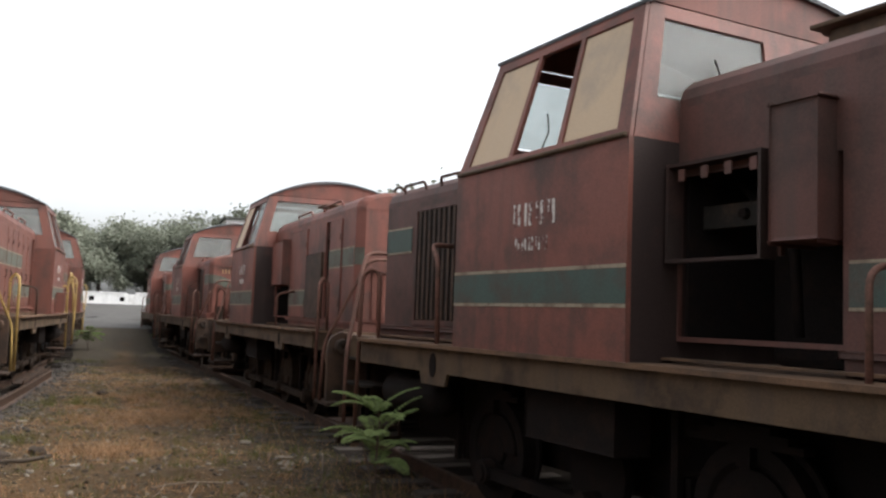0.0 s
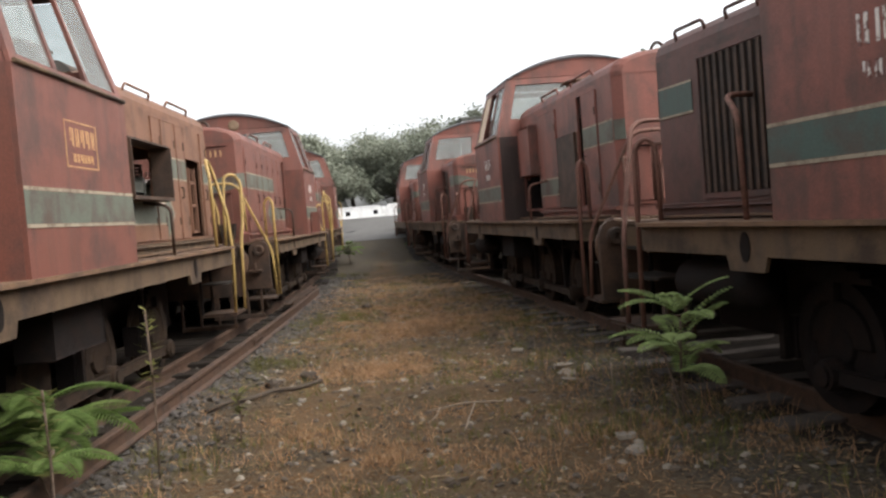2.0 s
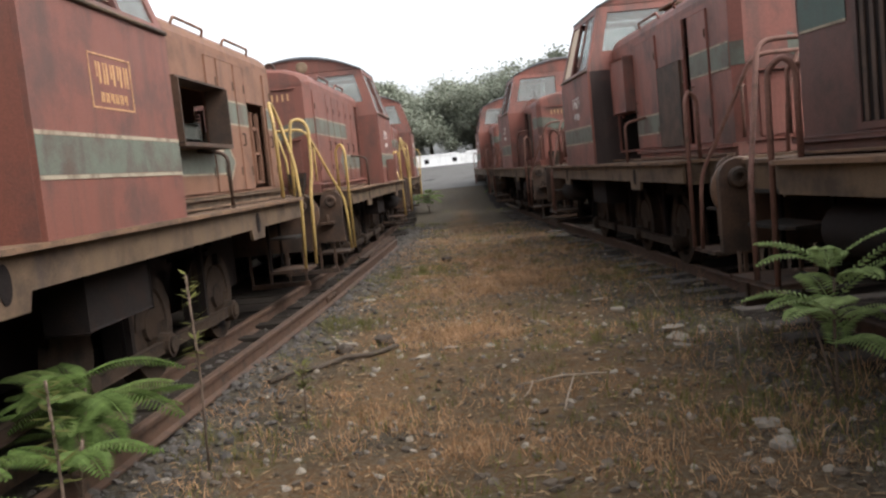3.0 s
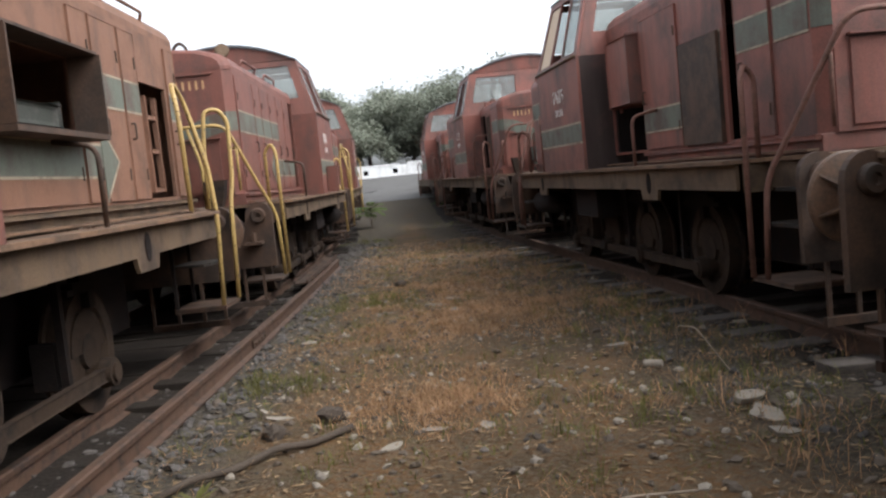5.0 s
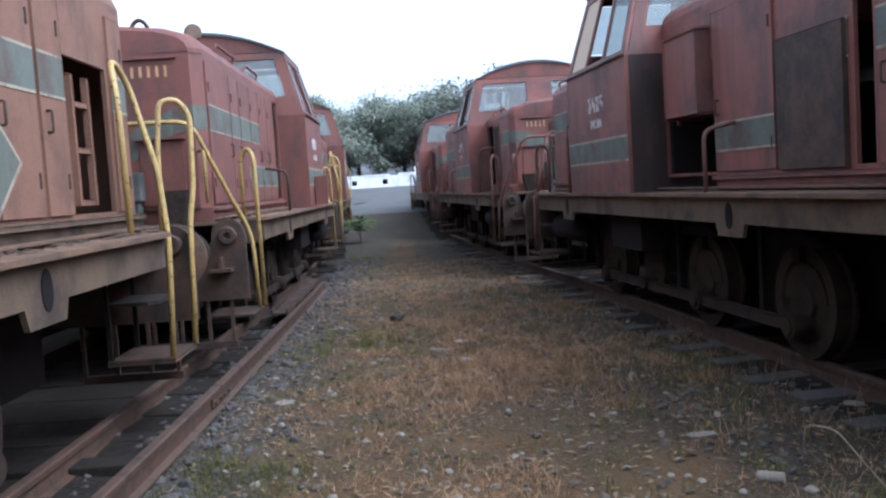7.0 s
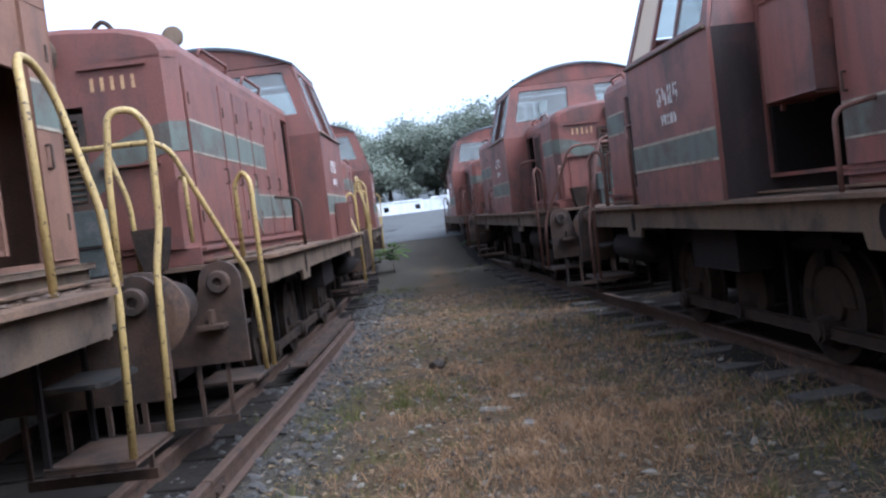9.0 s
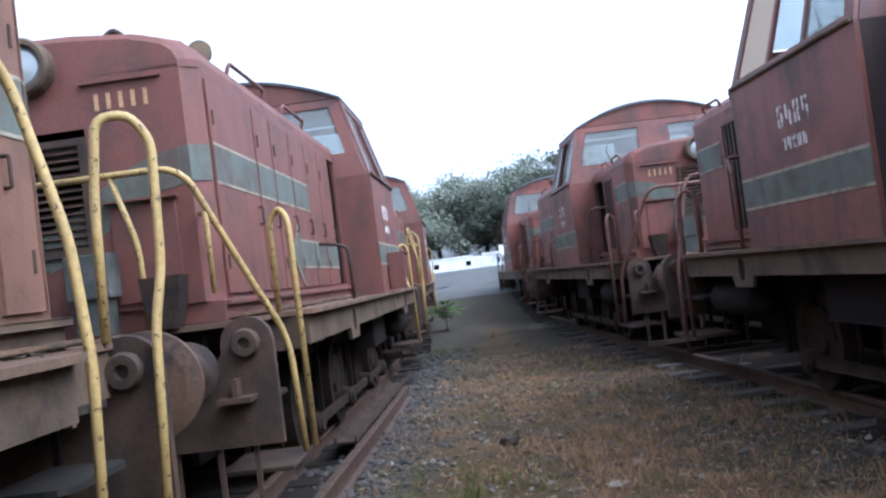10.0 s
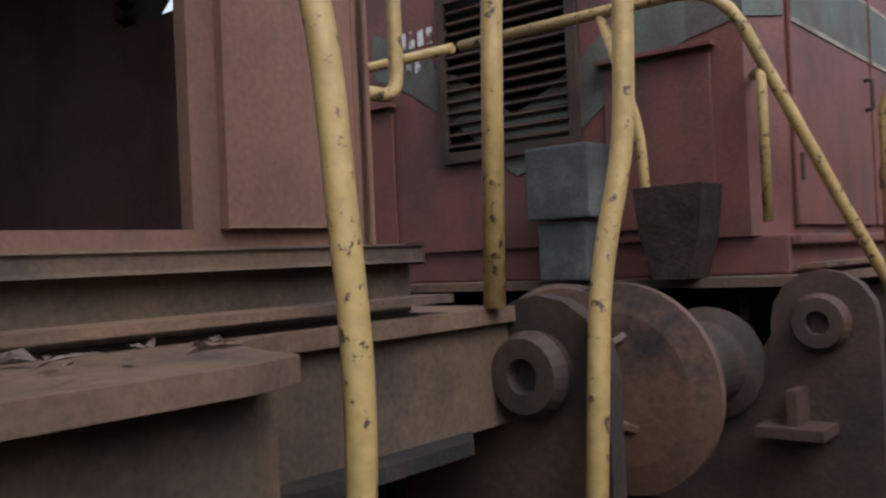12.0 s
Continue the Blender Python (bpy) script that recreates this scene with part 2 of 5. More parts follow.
def ground_material():
    m = bpy.data.materials.new("dry_earth_with_grass_litter")
    m.use_nodes = True
    n, l = m.node_tree.nodes, m.node_tree.links
    b = n["Principled BSDF"]
    b.inputs["Roughness"].default_value = 0.95
    b.inputs["Specular IOR Level"].default_value = 0.15
    co = n.new("ShaderNodeTexCoord")

    def noise_of(scale, detail=8, rough=0.6):
        t = n.new("ShaderNodeTexNoise")
        t.inputs["Scale"].default_value, t.inputs["Detail"].default_value, t.inputs["Roughness"].default_value = scale, detail, rough
        l.new(co.outputs["Object"], t.inputs["Vector"])
        return t.outputs["Fac"]

    def blend(fac, lo, hi, a, c):
        r = n.new("ShaderNodeMapRange")
        r.inputs[1].default_value, r.inputs[2].default_value = lo, hi
        l.new(fac, r.inputs[0])
        x = n.new("ShaderNodeMix")
        x.data_type = "RGBA"
        l.new(r.outputs[0], x.inputs[0])
        for i, v in ((6, a), (7, c)):
            if isinstance(v, tuple):
                x.inputs[i].default_value = (*v, 1)
            else:
                l.new(v, x.inputs[i])
        return x.outputs[2]

    earth = blend(noise_of(1.3), 0.4, 0.62, (0.072, 0.046, 0.024), (0.138, 0.076, 0.034))
    dark = blend(noise_of(0.55, 6), 0.5, 0.66, earth, (0.043, 0.034, 0.024))
    sep = n.new("ShaderNodeSeparateXYZ")
    l.new(co.outputs["Object"], sep.inputs[0])

    def line_off(kx, ky, c):
        """A ragged distance from a straight line on the ground."""
        a = n.new("ShaderNodeMath")
        a.operation = "MULTIPLY_ADD"
        l.new(sep.outputs["Y"], a.inputs[0])
        a.inputs[1].default_value, a.inputs[2].default_value = ky, c
        b2 = n.new("ShaderNodeMath")
        b2.operation = "MULTIPLY_ADD"
        l.new(sep.outputs["X"], b2.inputs[0])
        b2.inputs[1].default_value = kx
        l.new(a.outputs[0], b2.inputs[2])
        w = n.new("ShaderNodeMath")
        w.operation = "MULTIPLY_ADD"
        l.new(noise_of(1.1, 6), w.inputs[0])
        w.inputs[1].default_value = 1.6
        l.new(b2.outputs[0], w.inputs[2])
        return w.outputs[0]

    soil = blend(line_off(1.0, .11, -7.65 + 2.35 - .8), -.25, .35, dark, (0.044, 0.036, 0.028))
    soil = blend(line_off(-1.0, 0.0, 1.25 - .8), -.2, .35, soil, (0.046, 0.04, 0.033))
    green = blend(noise_of(2.1, 7), 0.58, 0.7, soil, (0.066, 0.064, 0.026))
    vor = n.new("ShaderNodeTexVoronoi")
    vor.inputs["Scale"].default_value = 26
    l.new(co.outputs["Object"], vor.inputs["Vector"])
    pebble = blend(vor.outputs["Distance"], 0.0, 0.75, (0.103, 0.084, 0.060), green)
    speck = blend(noise_of(95, 3), 0.66, 0.74, pebble, (0.196, 0.153, 0.105))
    fine = blend(noise_of(160, 4), 0.3, 0.7, (0.618, 0.594, 0.504), (1.35, 1.3, 1.25))
    mul = n.new("ShaderNodeMix")
    mul.data_type, mul.blend_type = "RGBA", "MULTIPLY"
    mul.inputs[0].default_value = 1.0
    l.new(speck, mul.inputs[6])
    l.new(fine, mul.inputs[7])
    l.new(mul.outputs[2], b.inputs["Base Color"])
    h = n.new("ShaderNodeMath")
    l.new(noise_of(45, 8, 0.7), h.inputs[0])
    l.new(vor.outputs["Distance"], h.inputs[1])
    bp = n.new("ShaderNodeBump")
    bp.inputs["Strength"].default_value, bp.inputs["Distance"].default_value = 0.8, 0.03
    l.new(h.outputs[0], bp.inputs["Height"])
    l.new(bp.outputs[0], b.inputs["Normal"])
    return m


M["ground"] = ground_material()


# ---- mesh tools ----
def part(name, bm, mat, parent=None, label="", smooth=False):
    """Link a bmesh as one mesh object under a thing or a part."""
    me = bpy.data.meshes.new(name)
    bmesh.ops.recalc_face_normals(bm, faces=bm.faces)
    bm.to_mesh(me)
    bm.free()
    me.materials.append(M[mat])
    if smooth:
        me.shade_smooth()
    ob = new(name, me)
    if parent is not None:
        ob.parent = parent
    if label:
        ob["label"] = label
    return ob


def thing(name, x=0, y=0, z=0, rz=0, label="", category="", group="", kind=""):
    ob = new(name)
    ob.matrix_world = pose(x, y, z, 0, 0, rz)
    return tagged(ob, label, category, group, kind)


def box(bm, x0, x1, y0, y1, z0, z1, bevel=0.0):
    r = bmesh.ops.create_cube(bm, size=1)
    for v in r["verts"]:
        v.co = ((x0 + x1) / 2 + v.co.x * (x1 - x0), (y0 + y1) / 2 + v.co.y * (y1 - y0), (z0 + z1) / 2 + v.co.z * (z1 - z0))
    if bevel:
        es = {e for v in r["verts"] for e in v.link_edges}
        bmesh.ops.bevel(bm, geom=list(es), offset=bevel, segments=2, affect="EDGES", profile=0.6)
    return bm


def boxes(*args, bevel=0.0):
    bm = bmesh.new()
    for a in args:
        box(bm, *a, bevel=bevel)
    return bm


def disc(bm, centre, axis, r0, r1, depth, n=28):
    """A closed drum from centre along axis, r0 at the start and r1 at the end."""
    axis = Vector(axis).normalized()
    q = axis.to_track_quat("Z", "Y").to_matrix().to_4x4()
    bmesh.ops.create_cone(bm, cap_ends=True, segments=n, radius1=r0, radius2=r1, depth=depth,
                          matrix=Matrix.Translation(Vector(centre) + axis * depth / 2) @ q)
    return bm


def lathe(bm, profile, origin, axis, n=28):
    """Turn (radius, along) pairs about an axis."""
    axis = Vector(axis).normalized()
    q = Matrix.Translation(origin) @ axis.to_track_quat("Z", "Y").to_matrix().to_4x4()
    rings = []
    for r, a in profile:
        rings.append([bm.verts.new(q @ Vector((r * math.cos(2 * math.pi * k / n), r * math.sin(2 * math.pi * k / n), a))) for k in range(n)])
    for p, s in zip(rings, rings[1:]):
        for k in range(n):
            bm.faces.new((p[k], p[(k + 1) % n], s[(k + 1) % n], s[k]))
    bm.faces.new(rings[0])
    bm.faces.new(rings[-1])
    return bm


def tube(bm, pts, r=0.02, n=10, round_by=0.09):
    """A bent pipe through the points, with rounded corners."""
    pts = [Vector(p) for p in pts]
    path = [pts[0]]
    for a, b, c in zip(pts, pts[1:], pts[2:]):
        d = min(round_by, (a - b).length * 0.45, (c - b).length * 0.45)
        p, q = b + (a - b).normalized() * d, b + (c - b).normalized() * d
        for k in range(5):
            s = k / 4
            path.append(p * (1 - s) ** 2 + b * 2 * s * (1 - s) + q * s * s)
    path.append(pts[-1])
    rings, side = [], None
    for i, p in enumerate(path):
        t = (path[min(i + 1, len(path) - 1)] - path[max(i - 1, 0)]).normalized()
        if side is None:
            side = t.orthogonal().normalized()
        side = (side - t * side.dot(t)).normalized()
        up = t.cross(side)
        rings.append([bm.verts.new(p + r * (math.cos(2 * math.pi * k / n) * side + math.sin(2 * math.pi * k / n) * up)) for k in range(n)])
    for p, s in zip(rings, rings[1:]):
        for k in range(n):
            bm.faces.new((p[k], p[(k + 1) % n], s[(k + 1) % n], s[k]))
    bm.faces.new(rings[0])
    bm.faces.new(rings[-1])
    return bm


def tubes(*runs, r=0.02, round_by=0.09):
    bm = bmesh.new()
    for p in runs:
        tube(bm, p, r, round_by=round_by)
    for f in bm.faces:
        f.smooth = len(f.verts) == 4
    return bm


def panel(bm, quad, us, vs, gaps=(), thick=0.03):
    """A slab on a quad (corners: low start, low end, high end, high start), cut into cells by us and vs in 0..1; gaps are left open."""
    a, b, c, d = [Vector(p) for p in quad]
    nrm = (b - a).cross(d - a).normalized()
    nu, nv = len(us) - 1, len(vs) - 1
    solid = {(i, j) for i in range(nu) for j in range(nv)} - set(gaps)
    cache = {}

    def vert(i, j, k):
        if (i, j, k) not in cache:
            u, v = us[i], vs[j]
            p = (a * (1 - u) + b * u) * (1 - v) + (d * (1 - u) + c * u) * v
            cache[i, j, k] = bm.verts.new(p - nrm * thick * k)
        return cache[i, j, k]

    for i, j in solid:
        bm.faces.new([vert(i, j, 0), vert(i + 1, j, 0), vert(i + 1, j + 1, 0), vert(i, j + 1, 0)])
        bm.faces.new([vert(i, j + 1, 1), vert(i + 1, j + 1, 1), vert(i + 1, j, 1), vert(i, j, 1)])
        for (p, q), (s, t) in (((i - 1, j), ((i, j), (i, j + 1))), ((i + 1, j), ((i + 1, j + 1), (i + 1, j))),
                               ((i, j - 1), ((i + 1, j), (i, j))), ((i, j + 1), ((i, j + 1), (i + 1, j + 1)))):
            if (p, q) not in solid:
                bm.faces.new([vert(*s, 0), vert(*t, 0), vert(*t, 1), vert(*s, 1)])
    return bm


def extrude_outline(bm, pts, depth):
    """A plate from an outline of 3D points, thickened along depth."""
    depth = Vector(depth)
    lo = [bm.verts.new(Vector(p)) for p in pts]
    hi = [bm.verts.new(Vector(p) + depth) for p in pts]
    bm.faces.new(lo)
    bm.faces.new(hi[::-1])
    for k in range(len(pts)):
        bm.faces.new((lo[k], lo[(k + 1) % len(pts)], hi[(k + 1) % len(pts)], hi[k]))
    return bm


def mirrored(sx, pts):
    return [(sx * x, y, z) for x, y, z in pts]


# ---- locomotives: local y runs from the long hood's end (-) to the short hood's end (+), z from the ground ----
W, HW, ZD, SILL, EAVE = 1.52, 1.13, 1.45, 2.78, 3.7
CAB = 1.03
LONG = {"beam": -5.76, "deck": -5.0, "hood": -5.6, "slot": -3.05, "s": -1, "top": 2.99}
SHORT = {"beam": 3.9, "deck": 2.98, "hood": 3.28, "slot": 1.42, "s": 1, "top": 2.76}
RAIL_TOP, WHEEL = 0.17, 0.43
AXLES, JACK = (-3.15, -1.45, 1.25), -0.1


def glyph_bars(bm, x, y0, z0, w, h, count, sx, rng):
    """A row of worn upright and level strokes, standing in for painted figures."""
    step = w / count
    for k in range(count):
        y = y0 + step * k
        box(bm, x, x + sx * 0.004, y, y + step * 0.22, z0, z0 + h)
        box(bm, x, x + sx * 0.004, y + step * 0.42, y + step * 0.6, z0 + h * rng.choice((0, 0.3)), z0 + h)


def build_frame(t, paint):
    deck = bmesh.new()
    lb, ld, sb, sd = LONG["beam"], LONG["deck"], SHORT["beam"], SHORT["deck"]
    out = [(W + .03, ld + .12), (W, ld + .03), (W - .12, ld), (1.38, ld - .01), (1.3, ld - .06), (1.26, ld - .16), (1.25, lb), (-1.25, lb), (-1.26, ld - .16), (-1.3, ld - .06), (-1.38, ld - .01), (-W + .12, ld), (-W, ld + .03), (-W - .03, ld + .12),
           (-W - .03, sd - .12), (-W, sd - .03), (-W + .12, sd), (-1.38, sd + .01), (-1.3, sd + .06), (-1.26, sd + .16), (-1.25, sb), (1.25, sb), (1.26, sd + .16), (1.3, sd + .06), (1.38, sd + .01), (W - .12, sd), (W, sd - .03), (W + .03, sd - .12)]
    extrude_outline(deck, [(x, y, ZD - .03) for x, y in out], (0, 0, .03))
    part("deck", deck, "deck", t, "rusty orange-brown walkway plate")
    for sx in (1, -1):
        bm = bmesh.new()
        x = sx * (W - .04)
        pts = [(x, ld + .06, ZD - .034), (x, ld + .06, 1.22)]
        for y in (LONG["slot"], SHORT["slot"]):
            pts += [(x, y - .24, 1.22), (x, y - .2, 1.12), (x, y + .2, 1.12), (x, y + .24, 1.22)]
        pts += [(x, sd - .06, 1.22), (x, sd - .06, ZD - .034)]
        extrude_outline(bm, pts, (-sx * .03, 0, 0))
        side = part("side_frame", bm, "frame", t, "grimy grey-brown side plate with worn paint")
        for y in (LONG["slot"], SHORT["slot"]):
            b2 = bmesh.new()
            # A dark oval paints the shade of the slot; no hole is cut.
            ring = [(x + sx * .002, y + .06 * math.cos(a), 1.28 + .1 * math.sin(a)) for a in [2 * math.pi * k / 20 for k in range(20)]]
            extrude_outline(b2, ring, (sx * .004, 0, 0))
            part("lifting_slot", b2, "grime_and_shade", side, "dark oval lifting slot")
        for e in (LONG, SHORT):
            s = e["s"]
            y0, y1 = sorted((e["deck"] - s * .06, e["beam"]))
            part("end_girder", boxes((sx * 1.17, sx * 1.23, y0, y1, 1.22, ZD - .032), (sx * 1.1, sx * 1.169, y0, y1, 1.22, 1.235)), "frame", side)
            part("deck_gusset", boxes((sx * 1.2, sx * (W - .08), e["deck"] - .03 - s * .03, e["deck"] + .0 - s * .03, 1.2, ZD - .034)), "frame", side)
    # inner frames, tanks and gear, near-black to take in the shade under the deck
    part("main_frame", boxes((.58, .63, -4.9, 3.3, .5, 1.38), (-.63, -.58, -4.9, 3.3, .5, 1.38), (-.57, .57, -4.4, 2.9, .8, 1.3)), "grime_and_shade", t)
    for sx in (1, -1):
        part("air_tank", lathe(bmesh.new(), [(.0, 0), (.12, .02), (.17, .1), (.17, 1.0), (.12, 1.08), (0, 1.1)], (sx * 1.22, 1.6, .98), (0, 1, 0), 16), "grime_and_shade", t, smooth=True)
        part("battery_box", boxes((sx * 1.04, sx * 1.3, -.7, .3, .85, 1.2), bevel=.015), "grime_and_shade", t)
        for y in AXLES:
            part("spring", boxes((sx * .95, sx * 1.03, y - .42, y + .42, 1.02, 1.06), (sx * .95, sx * 1.03, y - .32, y + .32, 1.06, 1.1), (sx * .95, sx * 1.03, y - .2, y + .2, 1.1, 1.14), (sx * .96, sx * 1.02, y - .05, y + .05, .9, 1.02)), "grime_and_shade", t)
            part("brake_hanger", boxes((sx * .98, sx * 1.03, y + .5, y + .56, .45, 1.2), (sx * .8, sx * .95, y + .47, y + .55, .45, .75)), "grime_and_shade", t)


def build_wheels(t, steel):
    for sx in (1, -1):
        for y in AXLES:
            bm = bmesh.new()
            lathe(bm, [(.0, -.06), (.12, -.06), (.13, -.03), (.3, -.02), (.33, -.06), (WHEEL, -.065), (WHEEL - .005, .06), (WHEEL + .03, .065), (WHEEL + .03, .09), (.33, .09), (0, .09)], (sx * .9, y, RAIL_TOP + WHEEL), (-sx, 0, 0), 36)
            wh = part("wheel", bm, steel, t, "dark steel driving wheel")
            cw = [(sx * .925, y + .29 * math.cos(a), RAIL_TOP + WHEEL + .29 * math.sin(a)) for a in [math.pi * k / 10 for k in range(11)]]
            part("balance_weight", extrude_outline(bmesh.new(), cw, (sx * .03, 0, 0)), steel, wh)
            part("crank_pin", disc(bmesh.new(), (sx * .93, y - .02, RAIL_TOP + WHEEL - .17), (sx, 0, 0), .075, .07, .2, 16), steel, wh)
        part("jackshaft", disc(disc(bmesh.new(), (sx * .9, JACK, RAIL_TOP + WHEEL + .02), (sx, 0, 0), .3, .3, .07), (sx * .95, JACK, RAIL_TOP + WHEEL - .15), (sx, 0, 0), .08, .07, .16, 16), steel, t)
        zc = RAIL_TOP + WHEEL - .17
        part("coupling_rod", boxes((sx * 1.03, sx * 1.075, AXLES[0], AXLES[2], zc - .045, zc + .045), bevel=.01), steel, t, "dark coupling rod")
        for y in AXLES:
            part("rod_boss", disc(bmesh.new(), (sx * 1.02, y - .02, zc), (sx, 0, 0), .11, .1, .09, 18), steel, t)
    for y in AXLES:
        part("axle", disc(bmesh.new(), (-.8, y, RAIL_TOP + WHEEL), (1, 0, 0), .075, .075, 1.6, 12), "grime_and_shade", t)


def build_end(t, e, rails, style):
    s, yb, yd = e["s"], e["beam"], e["deck"]
    y0, y1 = sorted((yb, yb - s * .05))
    bm = bmesh.new()
    out = [(-1.45, .74), (1.45, .74), (1.45, 1.28)]
    out += [(1.3 + .15 * math.cos(a), 1.32 + .15 * math.sin(a)) for a in [math.pi * k / 8 for k in range(9)]]
    out += [(1.15, 1.28), (1.1, 1.2), (-1.1, 1.2), (-1.15, 1.28)]
    out += [(-1.3 + .15 * math.cos(a), 1.32 + .15 * math.sin(a)) for a in [math.pi * k / 8 for k in range(9)]]
    out += [(-1.45, 1.28)]
    extrude_outline(bm, [(x, yb, z) for x, z in out], (0, s * .05, 0))
    beam = part("buffer_beam", bm, "rust", t, "rust-brown buffer beam with rounded ears")
    for sx in (1, -1):
        bm = bmesh.new()
        lathe(bm, [(.03, 0), (.08, 0), (.085, .03), (.072, .06), (.034, .06), (.03, .03)], (sx * 1.3, yb + s * .05, 1.32), (0, s, 0), 22)
        lathe(bm, [(.03, 0), (.08, 0), (.085, .03), (.072, .06), (.034, .06), (.03, .03)], (sx * 1.3, yb, 1.32), (0, -s, 0), 22)
        part("ear_boss", bm, "rust", beam)
        part("lamp_bracket", boxes((sx * 1.14, sx * 1.33, *sorted((yb + s * .05, yb + s * .2)), 1.0, 1.03), (sx * 1.22, sx * 1.25, *sorted((yb + s * .05, yb + s * .16)), 1.03, 1.13)), "rust", beam)
        bx = sx * .96
        bm = bmesh.new()
        lathe(bm, [(.17, 0), (.175, .03), (.13, .05), (.12, .3), (.13, .31), (.13, .34), (.085, .35), (.075, .53), (0, .53)], (bx, yb + s * .05, 1.19), (0, s, 0), 32)
        bf = part("buffer", bm, "rust", t, "round rusted steel buffer", smooth=False)
        bm = lathe(bmesh.new(), [(.0, .5), (.09, .5), (.12, .545), (.265, .572), (.278, .582), (.276, .602), (.2, .618), (0, .624)], (bx, yb + s * .05, 1.19), (0, s, 0), 40)
        part("buffer_head", bm, "plate_rust", bf, "thin dished buffer head worn to brown steel")
        for k in range(6):
            a = math.pi * k / 3 + .35
            ca, sa = math.cos(a), math.sin(a)
            rib = [(bx + ca * r + sa * w, yb + s * (.05 + d), 1.19 + sa * r - ca * w) for r, d, w in ((.08, .42, -.008), (.25, .562, -.008), (.25, .57, -.008), (.08, .55, -.008))]
            part("buffer_rib", extrude_outline(bmesh.new(), rib, (-sa * .016, 0, ca * .016)), "plate_rust", bf)
        # guard irons and step frame below the beam
        part("guard_rail", boxes((sx * .55, sx * 1.31, *sorted((yb - s * .02, yb + s * .03)), .3, .36)), "rust", beam)
        for x in (.55, .8, 1.05, 1.26):
            part("guard_bar", boxes((sx * x, sx * (x + .028), *sorted((yb - s * .01, yb + s * .018)), .361, .739)), "rust", beam)
        # corner steps
        ya, yc = sorted((yd + s * .06, yb - s * .1))
        part("footstep", boxes((sx * 1.0, sx * 1.45, ya, yc, .55, .58), bevel=.008), "rust", t, "worn steel bottom footstep")
        for z, dx in ((.95, .0), (1.2, -.05)):
            bm = bmesh.new()
            xa, xb = 1.0 + dx, 1.34 + dx
            extrude_outline(bm, [(sx * xa, ya + .04, z), (sx * (xb - .05), ya + .04, z), (sx * xb, ya + .1, z), (sx * xb, yc - .1, z), (sx * (xb - .05), yc - .04, z), (sx * xa, yc - .04, z)], (0, 0, .025))
            part("tread", bm, "tread", t, "bare worn step tread")
        for yh in (ya, yc - .03):
            part("step_hanger", boxes((sx * 1.0, sx * 1.03, yh, yh + .03, .57, 1.4)), "grime_and_shade", t)
        if style == "loop":
            part("handrail", tubes(mirrored(sx, [(1.45, yb - s * .12, .58), (1.46, yb - s * .03, 1.5), (1.49, yb + s * .03, 1.75), (1.5, yb + s * .05, 2.3), (1.42, yb + s * .02, 2.42), (1.3, yb - s * .04, 2.4), (1.27, yb - s * .06, 2.05), (1.26, yb - s * .08, ZD)]), r=.021), rails, t, "chipped yellow looped handrail")
            part("handrail", tubes(mirrored(sx, [(1.43, yd + s * .11, .58), (1.46, yd + s * .12, 1.4), (1.43, yd + s * .11, 1.85), (1.3, yd + s * .07, 2.42), (1.27, yd - s * .05, 2.56), (1.3, yd - s * .28, 2.56), (1.36, yd - s * .38, 2.3), (1.38, yd - s * .4, ZD)]), r=.021), rails, t, "chipped yellow handrail")
            part("grab_rail", tubes(mirrored(sx, [(.98, e["hood"] + s * .0, 2.25), (.98, e["hood"] + s * .14, 2.25), (.98, e["hood"] + s * .14, 1.9), (.98, e["hood"] + s * .0, 1.9)]), r=.016, round_by=.05), rails, t)
        else:
            part("handrail", tubes(mirrored(sx, [(0.02, yb + s * .04, 2.36), (1.04, yb + s * .04, 2.36), (1.3, yb - s * .3, 1.62), (1.42, yb - s * .46, 1.3), (1.44, yb - s * .5, .58)]), r=.021, round_by=.15), rails, t, "worn handrail sloping down to the step")
            part("handrail", tubes(mirrored(sx, [(1.46, yd + s * .08, .58), (1.45, yd + s * .06, 2.05), (1.38, yd - s * .02, 2.14), (1.3, yd - s * .04, 2.05), (1.3, yd - s * .04, ZD)]), r=.021, round_by=.06), rails, t, "worn looped handrail")
            part("rail_post", tubes(mirrored(sx, [(.72, yb - s * .06, ZD), (.72, yb - s * .02, 1.95), (.62, yb + s * .04, 2.36)]), r=.018), rails, t)
            part("grab_rail", tubes(mirrored(sx, [(1.06, e["hood"], 2.1), (1.12, e["hood"] + s * .1, 2.1), (1.12, e["hood"] + s * .1, 1.62)]), r=.016, round_by=.05), rails, t)
    bm = bmesh.new()
    lathe(bm, [(.09, 0), (.09, .12), (.05, .14), (.05, .3), (.08, .32), (.08, .36), (0, .37)], (0, yb + s * .05, 1.0), (0, s, 0), 16)
    part("coupling_hook", bm, "rust", t)


HOLLOW = ("maw", "boxed", "low")


